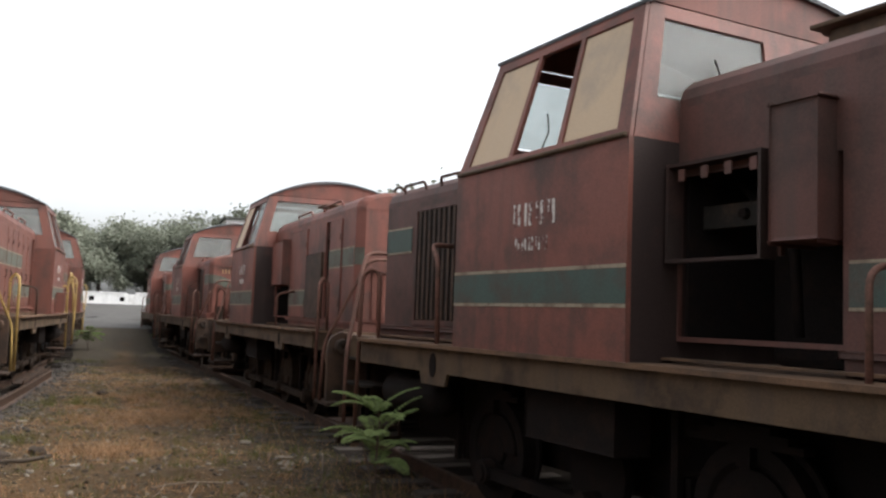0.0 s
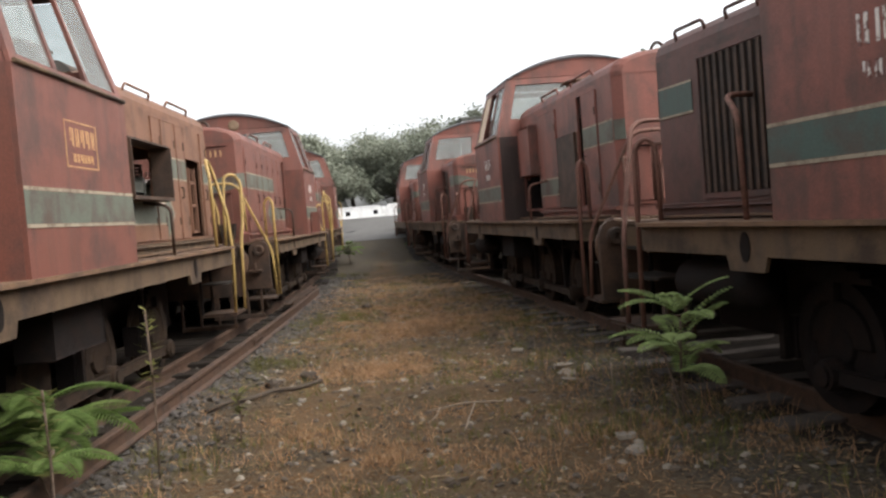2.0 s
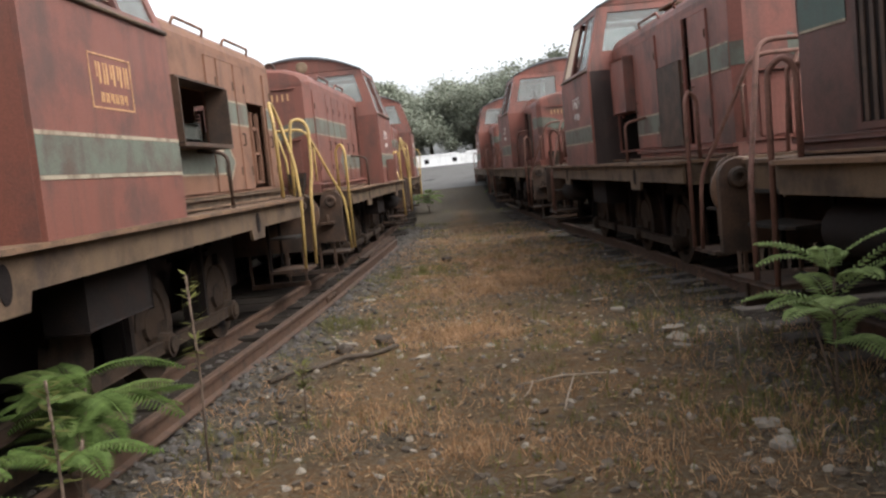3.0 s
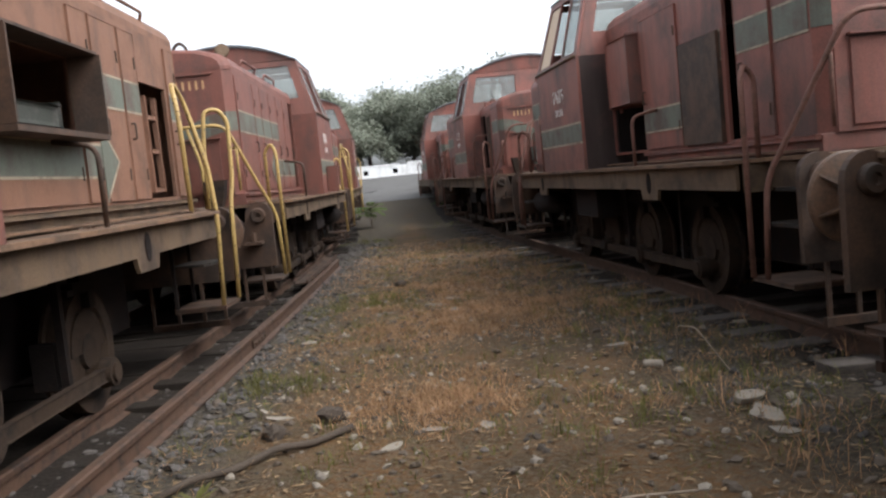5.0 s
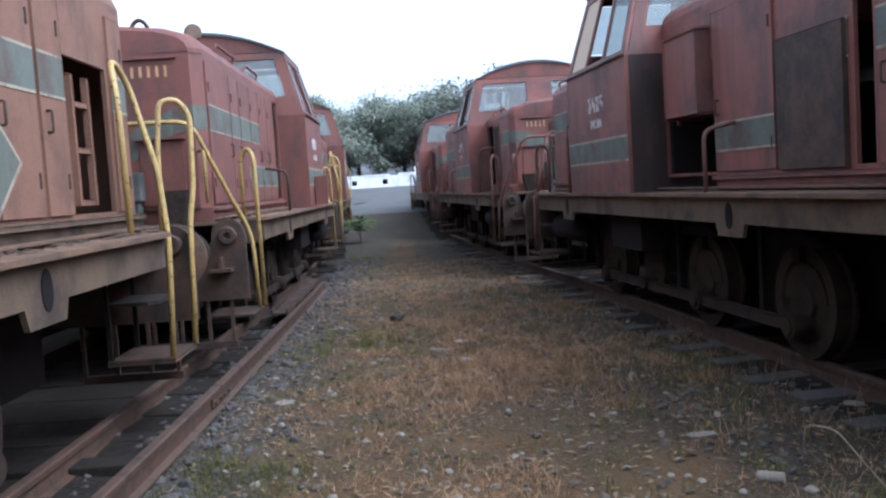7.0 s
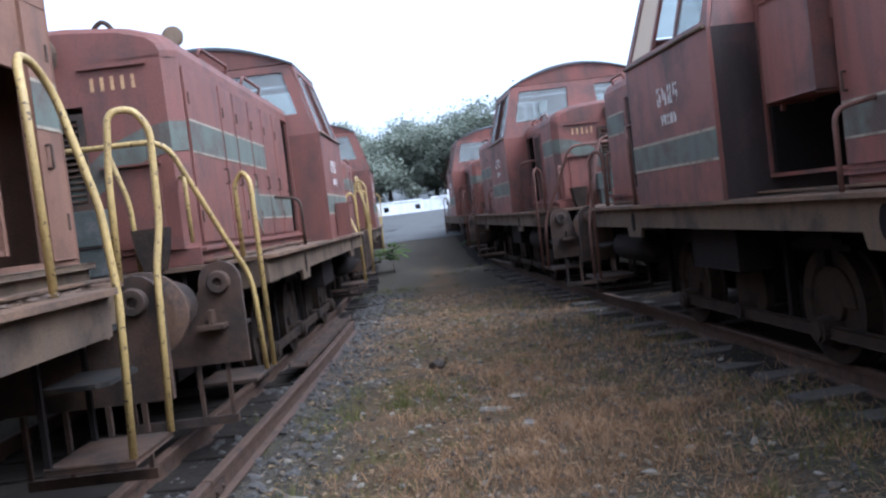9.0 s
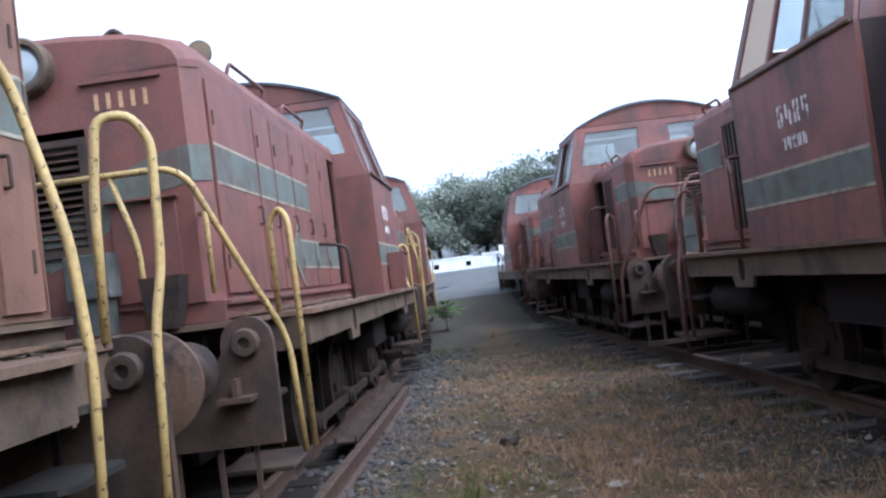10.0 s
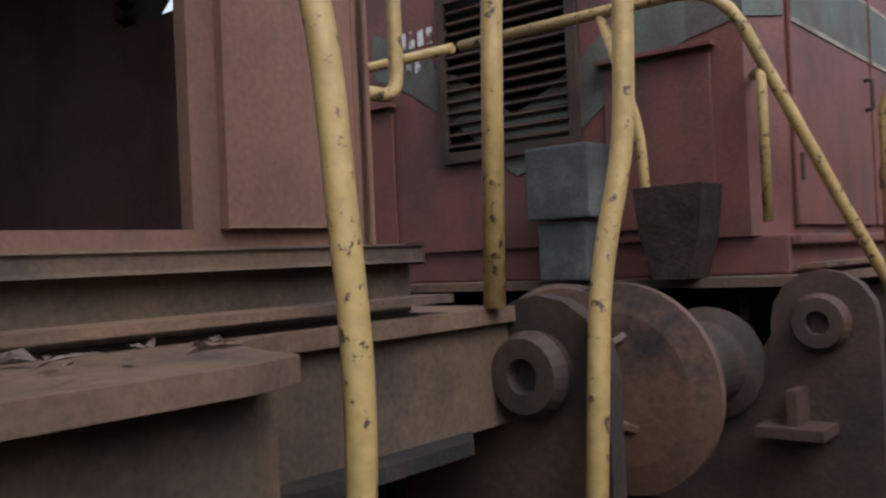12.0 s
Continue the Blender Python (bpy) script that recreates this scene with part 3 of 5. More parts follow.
def build_hood(t, e, paint, stripe, bays, name, front="louvre"):
    """One bonnet: roof, doors by bay on each side, chamfered end. bays: (width, state) from the cab outwards."""
    s, ye = e["s"], e["hood"]
    y_cab = s * CAB
    zb, zt = ZD + .13, e["top"]
    length = abs(ye - y_cab)
    ch = .1
    clear = sum(w for w, st in bays if st in HOLLOW)
    hood = part(name, boxes((-HW - .012, HW + .012, *sorted((y_cab + s * (.002 + clear), ye - s * .02)), ZD + .001, zb), bevel=.008), "frame" if paint == "orange" else paint, t)
    for sx in (1, -1):
        part("base_angle", boxes((sx * (HW + .014), sx * (HW + .05), *sorted((y_cab + s * (.004 + clear), ye - s * .03)), zb - .035, zb - .005), bevel=.006), "frame" if paint == "orange" else paint, hood)
    for sx in (1, -1):
        part("sill_ledge", boxes((sx * (HW + .032), sx * (HW + .12), *sorted((y_cab + s * .004, ye - s * .03)), ZD + .02, ZD + .034)), "deck", hood)
    # roof
    prof = [(HW, zt), (HW, zt + .05), (HW - .03, zt + .12), (HW - .1, zt + .18), (.8, zt + .25), (.4, zt + .29), (0, zt + .3)]
    prof = prof + [(-x, z) for x, z in prof[-2::-1]]
    bm = bmesh.new()
    rings = []
    for y, kx, dz in ((y_cab, 1, 0), (ye - s * (ch + .1), 1, 0), (ye - s * ch, 1, 0), (ye - s * .03, .95, -.01), (ye, .91, -.05)):
        rings.append([bm.verts.new((x * kx, y, zt + max(z - zt + dz * (z - zt) / .3, 0))) for x, z in prof])
    for p, q in zip(rings, rings[1:]):
        for k in range(len(prof) - 1):
            bm.faces.new((p[k], p[k + 1], q[k + 1], q[k]))
        bm.faces.new((p[0], p[-1], q[-1], q[0]))
    bm.faces.new(rings[0])
    bm.faces.new(rings[-1])
    part("hood_roof", bm, paint, hood, smooth=False)
    # sides
    for sx in (1, -1):
        total = length - ch
        cuts, yy = [0.0], 0.0
        for w, _ in bays:
            yy += w
            cuts.append(min(1.0, yy / total))
        cuts[-1] = 1.0
        a, b = (sx * HW, y_cab, zb), (sx * HW, ye - s * ch, zb)
        quad = [a, b, (b[0], b[1], zt), (a[0], a[1], zt)]
        us, gaps = [0.0], []
        vs = [0, .02, .34, .7, .97, 1]
        col = 0
        for k, (w, st) in enumerate(bays):
            u0, u1 = cuts[k], cuts[k + 1]
            m = (.012 if st in ("maw", "boxed", "low") else .03) / total
            us += [u0 + m, u1 - m] if k == 0 else [u0 + m, u1 - m]
            c = 1 + 2 * k
            rows = {"open": (1, 2, 3), "hatch": (2,), "low": (1, 2), "rack": (1, 2), "pit": (1, 2), "maw": (1, 2), "boxed": (1, 2)}.get(st, ())
            gaps += [(c, j) for j in rows]
            if k + 1 < len(bays) and st in HOLLOW and bays[k + 1][1] in HOLLOW:
                gaps.append((c + 1, 1))
        us.append(1.0)
        bm = bmesh.new()
        if (s * sx) > 0:
            panel(bm, quad, us, vs, gaps, .03)
        else:
            q2 = [quad[1], quad[0], quad[3], quad[2]]
            n = len(us) - 2
            panel(bm, q2, [1 - u for u in us[::-1]], vs, [(n - i, j) for i, j in gaps], .03)
        part("hood_side", bm, paint, hood)
        for k, (w, st) in enumerate(bays):
            ya, yc = sorted((y_cab + s * (cuts[k] * total + .02), y_cab + s * (cuts[k + 1] * total - .02)))
            x0, x1 = sx * (HW + .003), sx * (HW + .016)
            zm, zh1 = zb + .34 * (zt - zb), zb + .7 * (zt - zb)
            if st in ("door", "hatch"):
                z1 = zt - .06 if st == "door" else zm - .02
                d = part("hood_door", boxes((x0, x1, ya, yc, zb + .03, z1), bevel=.004), paint, hood)
                hy = ya + .05
                for zh in (zb + .18, z1 - .28):
                    part("door_hinge", lathe(bmesh.new(), [(.0, 0), (.008, 0), (.008, .09), (0, .09)], (x1 + sx * .004, hy, zh), (0, 0, 1), 8), "rust", hood)
                part("door_handle", tubes([(x1, yc - .08, zb + .5), (x1 + sx * .03, yc - .08, zb + .5), (x1 + sx * .03, yc - .08, zb + .62), (x1, yc - .08, zb + .62)], r=.008, round_by=.01), "rust", hood)
            if st == "plate":
                part("access_plate", boxes((x0, x1 + sx * .02, ya + .02, yc - .02, zb + .02, zb + .95), bevel=.004), "rust", hood, "bare dull brown access plate")
            if st == "boxed":
                part("side_box", boxes((sx * (HW - .22), sx * (HW + .12), ya + .03, yc - .03, zb + .54, zt - .16), bevel=.02), paint, hood, "square red cabinet fixed high on the hood")
            if st == "maw":
                xf = HW + .12
                fr = part("hatch_frame", boxes((sx * (HW + .003), sx * xf, ya, ya + .02, zm - .02, zh1 + .06), (sx * (HW + .003), sx * xf, yc - .02, yc, zm - .02, zh1 + .06), (sx * (HW + .003), sx * xf, ya + .021, yc - .021, zh1 + .04, zh1 + .06), (sx * (xf - .05), sx * xf, ya + .021, yc - .021, zm - .02, zm)), "black_red", hood, "near-black red hatch frame standing out from the hood")
                n = 4
                x0 = sx * xf
                for j in range(n):
                    yt = ya + (yc - ya) * (j + .15) / n
                    part("torn_tab", boxes((x0 - sx * .012, x0, yt, yt + .05, zh1 - .05, zh1 + .02)), paint, hood)
                part("cross_bar", boxes((sx * (HW - .2), sx * (HW - .16), ya + .03, yc - .03, zm + .2, zm + .34), bevel=.006), "tread", hood, "dull grey cross bar inside the opening")
                part("bar_bolt", disc(bmesh.new(), (sx * (HW - .158), (ya + yc) / 2, zm + .27), (sx, 0, 0), .035, .03, .03, 12), "grime_and_shade", hood)
                part("hanging_pipe", tubes([(sx * (HW - .3), ya + .1, zb + .05), (sx * (HW - .28), ya + .12, zm + .1), (sx * (HW - .34), yc - .15, zm + .5)], r=.03, round_by=.1), "grime_and_shade", hood)
            if st == "rack":
                for yl in (yc - .05, yc - .31):
                    part("rack_post", boxes((x0, sx * (HW + .03), yl, yl + .035, zm - .4, zh1 - .12), bevel=.006), "orange", hood, "sun-bleached tan frame across the opening")
                for zl in (zm - .4, zm - .08, zm + .2):
                    part("rack_rung", boxes((x0, sx * (HW + .026), yc - .274, yc - .051, zl, zl + .035), bevel=.005), "orange", hood)
            if st == "ladder":
                for yl in (ya + .04, yc - .07):
                    part("grille_post", boxes((x0, x1 + sx * .012, yl, yl + .03, zb + .02, zt - .05)), paint, hood)
                nb = 16
                for j in range(nb):
                    zl = zb + .05 + (zt - zb - .14) * j / nb
                    part("grille_rung", boxes((x0, x1, ya + .071, yc - .071, zl, zl + .035)), "rust", hood)
            if st == "vent":
                v = part("side_vent", boxes((x0, x1, ya + .04, yc - .04, zb + .02, zb + .06), (x0, x1, ya + .04, yc - .04, zt - .09, zt - .05), (x0, x1, ya + .04, ya + .08, zb + .061, zt - .091), (x0, x1, yc - .08, yc - .04, zb + .061, zt - .091)), paint, hood)
                # Near-black sheet paints the shade behind the vent bars.
                part("side_vent_dark", boxes((x0, x0 + sx * .002, ya + .081, yc - .081, zb + .065, zt - .095)), "grime_and_shade", hood)
                n = max(2, int((yc - ya - .17) / .09))
                for j in range(n):
                    yv = ya + .085 + (yc - ya - .17) * (j + .2) / n
                    part("vent_bar", boxes((x0 + sx * .004, x1, yv, yv + .04, zb + .066, zt - .096)), "rust", hood)
            if st in ("hatch", "pit"):
                bm = boxes((x0, sx * (HW + .22), ya + .02, yc - .02, zm - .05, zm - .015), (x0, sx * (HW + .22), ya + .02, ya + .04, zm - .012, zh1), (x0, sx * (HW + .22), yc - .04, yc - .02, zm - .012, zh1), (x0, sx * (HW + .2), ya + .02, yc - .02, zh1 + .002, zh1 + .02))
                h = part("hatch_frame", bm, "rust", hood, "rusted open hatch frame with a shelf")
                part("air_duct", boxes((sx * (HW - .25), sx * (HW - .1), ya + .05, yc - .05, zm + .06, zm + .2), bevel=.03), "grey", hood, "pale grey duct inside the hatch")
            # painted bands
            rows, mid = [], (ya + yc) / 2
            if st in ("door", "plate", "wall") and (s > 0 or mid < -2.95):
                rows.append((2.3, 2.52))
            if st in ("door", "hatch", "wall") and s < 0 and mid > -3.4:
                rows.append((1.79, 2.0))
            for z0, z1 in rows:
                xo = x1 if st in ("door", "hatch") else x0
                part("band", boxes((xo + sx * .001, xo + sx * .004, ya + .004, yc - .004, z0, z1)), stripe, hood, "faded grey-green band")
                for zl in (z0 - .018, z1 + .001):
                    part("band_line", boxes((xo + sx * .001, xo + sx * .005, ya + .004, yc - .004, zl, zl + .017)), "cream", hood, "thin worn cream line")
        # arrow head of the lower band
        if s < 0:
            ya = -3.64
            bm = bmesh.new()
            xo = sx * (HW + .0215)
            extrude_outline(bm, [(xo, ya + .3, 1.63), (xo, ya + .3, 1.79), (xo, ya + .3, 2.0), (xo, ya + .3, 2.16), (xo, ya, 1.895)], (sx * .004, 0, 0))
            part("arrow_band", bm, stripe, hood, "faded grey-green arrow head")
            bm = bmesh.new()
            xo = sx * (HW + .022)
            extrude_outline(bm, [(xo, ya + .3, 2.16), (xo, ya + .3, 2.19), (xo, ya - .03, 1.895), (xo, ya, 1.895)], (sx * .005, 0, 0))
            extrude_outline(bm, [(xo, ya + .3, 1.63), (xo, ya, 1.895 - .001), (xo, ya - .03, 1.894), (xo, ya + .3, 1.6)], (sx * .005, 0, 0))
            part("arrow_line", bm, "cream", hood)
        # chamfered corner
        bm = bmesh.new()
        c0, c1 = (sx * (HW - .001), ye - s * ch), (sx * (HW - .1), ye)
        q = [(*c0, zb), (*c1, zb), (*c1, zt + .02), (*c0, zt + .02)]
        panel(bm, q if sx * s > 0 else [q[1], q[0], q[3], q[2]], [0, 1], [0, 1], (), .03)
        part("hood_corner", bm, paint, hood)
        bm = bmesh.new()
        d = Vector((sx, s, 0)).normalized() * .004
        q = [Vector(p) + d for p in ((c0[0], c0[1], 2.3), (c1[0], c1[1], 2.3), (c1[0], c1[1], 2.52), (c0[0], c0[1], 2.52))]
        extrude_outline(bm, q, d * .6)
        part("band", bm, stripe, hood)
        # roof grab rail
        for y0, y1 in ((.3, .48), (.62, .82)):
            xr = sx * (HW - .05)
            ya, yc = y_cab + s * length * y0, y_cab + s * length * y1
            part("roof_rail", tubes([(xr, ya, zt + .1), (xr + sx * .03, ya, zt + .2), (xr + sx * .03, yc, zt + .2), (xr, yc, zt + .1)], r=.015, round_by=.05), paint, hood)
    # end wall
    bm = bmesh.new()
    fx = .12
    q = [(HW - .1, ye, zb), (-HW + .1, ye, zb), (-HW + .1, ye, zt + .02), (HW - .1, ye, zt + .02)]
    gap_lo, gap_hi = (fx - .36, fx + .3) if front == "louvre" else (-.52, -.14)
    wide = 2 * (HW - .1)
    us = [0, .5 - gap_hi / wide, .5 - gap_lo / wide, 1] if s > 0 else [0, .5 + gap_lo / wide, .5 + gap_hi / wide, 1]
    panel(bm, q if s > 0 else [q[1], q[0], q[3], q[2]], us, [0, .27 if front == "louvre" else .42, .78, 1], [(1, 1)], .03)
    endw = part("hood_end", bm, paint, hood)
    g = part("radiator_grille", boxes((fx - .36, fx + .3, *sorted((ye + s * .004, ye + s * .03)), 1.94, 1.985), (fx - .36, fx + .3, *sorted((ye + s * .004, ye + s * .03)), 2.6, 2.64), (fx - .36, fx - .32, *sorted((ye + s * .004, ye + s * .03)), 1.986, 2.599), (fx + .26, fx + .3, *sorted((ye + s * .004, ye + s * .03)), 1.986, 2.599)), "rust", t, "rusted louvred radiator grille")
    for k in range(13):
        z = 2.0 + k * .046
        bm = bmesh.new()
        extrude_outline(bm, [(fx - .318, ye + s * .02, z), (fx - .318, ye + s * .026, z + .006), (fx - .318, ye - s * .02, z + .036), (fx - .318, ye - s * .026, z + .03)], (.576, 0, 0))
        part("slat", bm, "rust", g)
    if front == "louvre":
        part("radiator_core", boxes((-.5, .5, *sorted((ye - s * .1, ye - s * .05)), 1.9, 2.66)), "grime_and_shade", hood)
    hl = part("headlight", lathe(bmesh.new(), [(.17, 0), (.175, .12), (.16, .14), (.135, .14), (.13, .08), (0, .06)], (fx, ye - s * .02, e["top"] + .1), (0, s, 0), 28), "frame", t, "round headlight with a dull steel rim")
    part("lens", lathe(bmesh.new(), [(.128, 0), (.1, .02), (0, .03)], (fx, ye + s * .065, e["top"] + .1), (0, s, 0), 24), "lens", hl)
    for x in (-.72, .72):
        part("end_door", boxes((x - .2, x + .2, *sorted((ye + s * .003, ye + s * .014)), zb + .04, zb + .62), bevel=.004), paint, hood)
        part("end_door_lip", boxes((x - .22, x + .22, *sorted((ye + s * .003, ye + s * .05)), zb + .64, zb + .655)), paint, hood)
    lo = [(-.62, 2.36), (-.4, 2.26), (-.12, 2.06), (.12, 1.86), (.34, 1.95), (.62, 2.16), (.84, 2.26), (HW - .1, 2.3)]
    hi = [(-.62, 2.56), (-.4, 2.46), (-.1, 2.26), (.12, 2.1), (.32, 2.2), (.6, 2.4), (.84, 2.49), (HW - .1, 2.52)]
    for k in range(len(lo) - 1):
        q = [(lo[k][0], ye + s * .002, lo[k][1]), (lo[k + 1][0], ye + s * .002, lo[k + 1][1]), (hi[k + 1][0], ye + s * .002, hi[k + 1][1]), (hi[k][0], ye + s * .002, hi[k][1])]
        part("band", extrude_outline(bmesh.new(), q, (0, s * .003, 0)), stripe, hood, "faded grey-green band curving under the grille")
    part("sand_funnel", extrude_outline(bmesh.new(), [(.8, ye + s * .1, ZD + .002), (.92, ye + s * .1, ZD + .002), (.96, ye + s * .1, ZD + .14), (.98, ye + s * .1, ZD + .3), (.74, ye + s * .1, ZD + .3), (.76, ye + s * .1, ZD + .14)], (0, s * .16, 0)), "wheel", t, "dark steel sand funnel")
    part("junction_box", boxes((.3, .56, *sorted((ye + s * .05, ye + s * .22)), ZD + .22, ZD + .48), (.33, .53, *sorted((ye + s * .07, ye + s * .2)), ZD + .002, ZD + .21), bevel=.01), "grey", t, "grey electrical box on a post")
    part("number_board", boxes((.42, .92, *sorted((ye + s * .002, ye + s * .03)), e["top"] - .04, e["top"] - .02)), paint, hood)
    for k in range(5):
        part("letter_bar", boxes((.5 + k * .075, .525 + k * .075, *sorted((ye + s * .002, ye + s * .006)), e["top"] - .2, e["top"] - .1)), "gold", hood)
    for row, (h, n) in enumerate(((.07, 4), (.07, 4))):
        for k in range(n):
            part("letter_bar", boxes((-.46 + k * .05 + row * .03, -.43 + k * .05 + row * .03, *sorted((ye + s * .002, ye + s * .005)), 2.46 - row * .11, 2.46 + h - row * .11)), "white", hood)
    # engine and gear inside, near-black for the shade within the hood
    part("engine", boxes((-.55, .55, *sorted((y_cab + s * .2, ye - s * (1.75 if s < 0 else .5))), ZD + .002, 2.2), bevel=.05), "grime_and_shade", hood)
    part("inner_bulkhead", boxes((-HW + .05, HW - .05, *sorted((y_cab + s * .02, y_cab + s * .04)), zb, zt)), "grime_and_shade", hood)
    return hood


def build_cab(t, paint, stripe, panes, letter, rng):
    """panes: three states for the side windows: tan, glass, open."""
    cab = part("cab", boxes((-W + .04, W - .04, -CAB + .03, CAB - .03, ZD + .002, ZD + .04)), "inside", t)
    lean, din = .26, .17
    for sx in (1, -1):
        bm = bmesh.new()
        q = [(sx * W, -CAB, ZD + .001), (sx * W, CAB, ZD + .001), (sx * W, CAB, SILL), (sx * W, -CAB, SILL)]
        panel(bm, q if sx > 0 else [q[1], q[0], q[3], q[2]], [0, 1], [0, 1], (), .035)
        part("side_wall", bm, paint, cab)
        up = [(sx * W, -CAB, SILL + .001), (sx * W, CAB, SILL + .001), (sx * (W - lean), CAB - din, EAVE), (sx * (W - lean), -CAB + din, EAVE)]
        us, vs = [0, .06, .34, .365, .635, .66, .94, 1], [0, .07, .9, 1]
        bm = bmesh.new()
        panel(bm, up if sx > 0 else [up[1], up[0], up[3], up[2]], us, vs, [(1, 1), (3, 1), (5, 1)], .03)
        part("window_wall", bm, paint, cab)
        part("rain_strip", tubes([(sx * (W + .012), -CAB + .02, SILL + .01), (sx * (W + .012), CAB - .02, SILL + .01)], r=.016), "frame", cab)
        a, b, c, d = [Vector(p) for p in up]
        nrm = (b - a).cross(d - a).normalized() * sx
        for k, st in enumerate(panes if sx < 0 or panes[0] != "tan" else ("open", "open", "open")):
            if st == "open":
                continue
            u0, u1 = us[1 + 2 * k] + .004, us[2 + 2 * k] - .004
            pts = []
            for u, v in ((u0, .08), (u1, .08), (u1, .89), (u0, .89)):
                pts.append((a * (1 - u) + b * u) * (1 - v) + (d * (1 - u) + c * u) * v - nrm * .012)
            bm = bmesh.new()
            extrude_outline(bm, pts, -nrm * .006)
            part("side_window", bm, st, cab, "clouded tan window sheet" if st == "tan" else "dusty cab window pane").visible_shadow = st == "tan"
        part("band", boxes((sx * (W + .001), sx * (W + .004), -CAB + .002, CAB - .002, 1.79, 2.0)), stripe, cab, "faded grey-green band")
        for zl in (1.765, 2.002):
            part("band_line", boxes((sx * (W + .001), sx * (W + .005), -CAB + .002, CAB - .002, zl, zl + .023)), "cream", cab, "thin worn cream line")
        bm = bmesh.new()
        if letter == "plate":
            for y0, y1, z0, z1 in ((-.3, .3, 2.18, 2.19), (-.3, .3, 2.5, 2.51), (-.3, -.29, 2.191, 2.499), (.29, .3, 2.191, 2.499)):
                box(bm, sx * W, sx * (W + .004), y0, y1, z0, z1)
            glyph_bars(bm, sx * W, -.25, 2.33, .5, .13, 5, sx, rng)
            glyph_bars(bm, sx * W, -.2, 2.22, .4, .06, 6, sx, rng)
            part("lettering", bm, "gold", cab, "faded gold painted figures in a thin frame")
        else:
            glyph_bars(bm, sx * W, -.3, 2.32, .55, .16, 4, sx, rng)
            glyph_bars(bm, sx * W, -.22, 2.15, .42, .09, 5, sx, rng)
            part("lettering", bm, "white", cab, "worn white stencilled figures")
    for s in (1, -1):
        bm = bmesh.new()
        q = [(W - .036, s * CAB, ZD + .001), (-W + .036, s * CAB, ZD + .001), (-W + .036, s * CAB, SILL), (W - .036, s * CAB, SILL)]
        panel(bm, q if s > 0 else [q[1], q[0], q[3], q[2]], [0, 1], [0, 1], (), .03)
        # The long-hood end of the grimy red cabs uses the near-black red.
        dark_end = s < 0 and paint == "red_dull"
        part("end_wall", bm, "black_red" if dark_end else paint, cab, "near-black red cab end wall" if dark_end else "")
        yy = s * (CAB - din)
        up = [(W - .036, s * CAB, SILL + .001), (-W + .036, s * CAB, SILL + .001), (-W + lean + .036, yy, EAVE), (W - lean - .036, yy, EAVE)]
        us, vs = [0, .05, .4, .6, .95, 1], [0, .3, .9, 1]
        bm = bmesh.new()
        panel(bm, up if s > 0 else [up[1], up[0], up[3], up[2]], us, vs, [(1, 1), (3, 1)], .03)
        # gable above the eaves
        arch = [(x, yy, EAVE + .32 * (1 - (x / (W - lean)) ** 2)) for x in [(W - lean - .02) * (1 - k / 8) for k in range(17)]]
        extrude_outline(bm, arch, (0, -s * .03, 0))
        part("end_window_wall", bm, paint, cab)
        a, b, c, d = [Vector(p) for p in up]
        nrm = Vector((0, s, 0))
        for k in (1, 3):
            pts = []
            for u, v in ((us[k] + .004, .31), (us[k + 1] - .004, .31), (us[k + 1] - .004, .89), (us[k] + .004, .89)):
                pts.append((a * (1 - u) + b * u) * (1 - v) + (d * (1 - u) + c * u) * v - nrm * .015)
            bm = bmesh.new()
            extrude_outline(bm, pts, -nrm * .006)
            part("end_window", bm, "glass", cab, "dusty cab end window pane").visible_shadow = False
            p0 = (Vector(pts[0]) + Vector(pts[1])) / 2 + nrm * .03
            part("wiper", tubes([p0, p0 + Vector((.06, -s * .03, .18)), p0 + Vector((.02, -s * .06, .32))], r=.007, round_by=.02), "grime_and_shade", cab)
    # roof
    bm = bmesh.new()
    rings = []
    hw = W - lean + .012
    for y, k in ((-CAB + din - .03, .0), (-CAB + din + .15, 1.0), (CAB - din - .15, 1.0), (CAB - din + .03, .0)):
        rings.append([[bm.verts.new((x, y, EAVE - .02 + dz + (.31 + .05 * k) * (1 - (x / hw) ** 2))) for x in [hw * (1 - i / 8) for i in range(17)]] for dz in (0, .03)])
    for p, q in zip(rings, rings[1:]):
        for lay in (0, 1):
            for i in range(16):
                bm.faces.new((p[lay][i], p[lay][i + 1], q[lay][i + 1], q[lay][i]))
        for i in (0, 16):
            bm.faces.new((p[0][i], p[1][i], q[1][i], q[0][i]))
    for r in (rings[0], rings[-1]):
        for i in range(16):
            bm.faces.new((r[0][i], r[0][i + 1], r[1][i + 1], r[1][i]))
    part("roof", bm, "roof", cab, "dull dark grey arched cab roof")
    part("control_desk", boxes((-.5, .5, -.4, .3, ZD + .041, 2.45), (-.3, .3, -.3, .2, 2.451, 2.62), bevel=.03), "inside", cab)
    for x, y in ((.85, -.5), (-.85, .5)):
        st = part("driver_seat", boxes((x - .2, x + .2, y - .2, y + .2, 2.1, 2.2), (x - .18, x + .18, y - .22, y - .17, 2.201, 2.6), bevel=.03), "inside", cab)
        part("seat_post", disc(bmesh.new(), (x, y, ZD + .04), (0, 0, 1), .05, .04, .65, 12), "inside", cab)


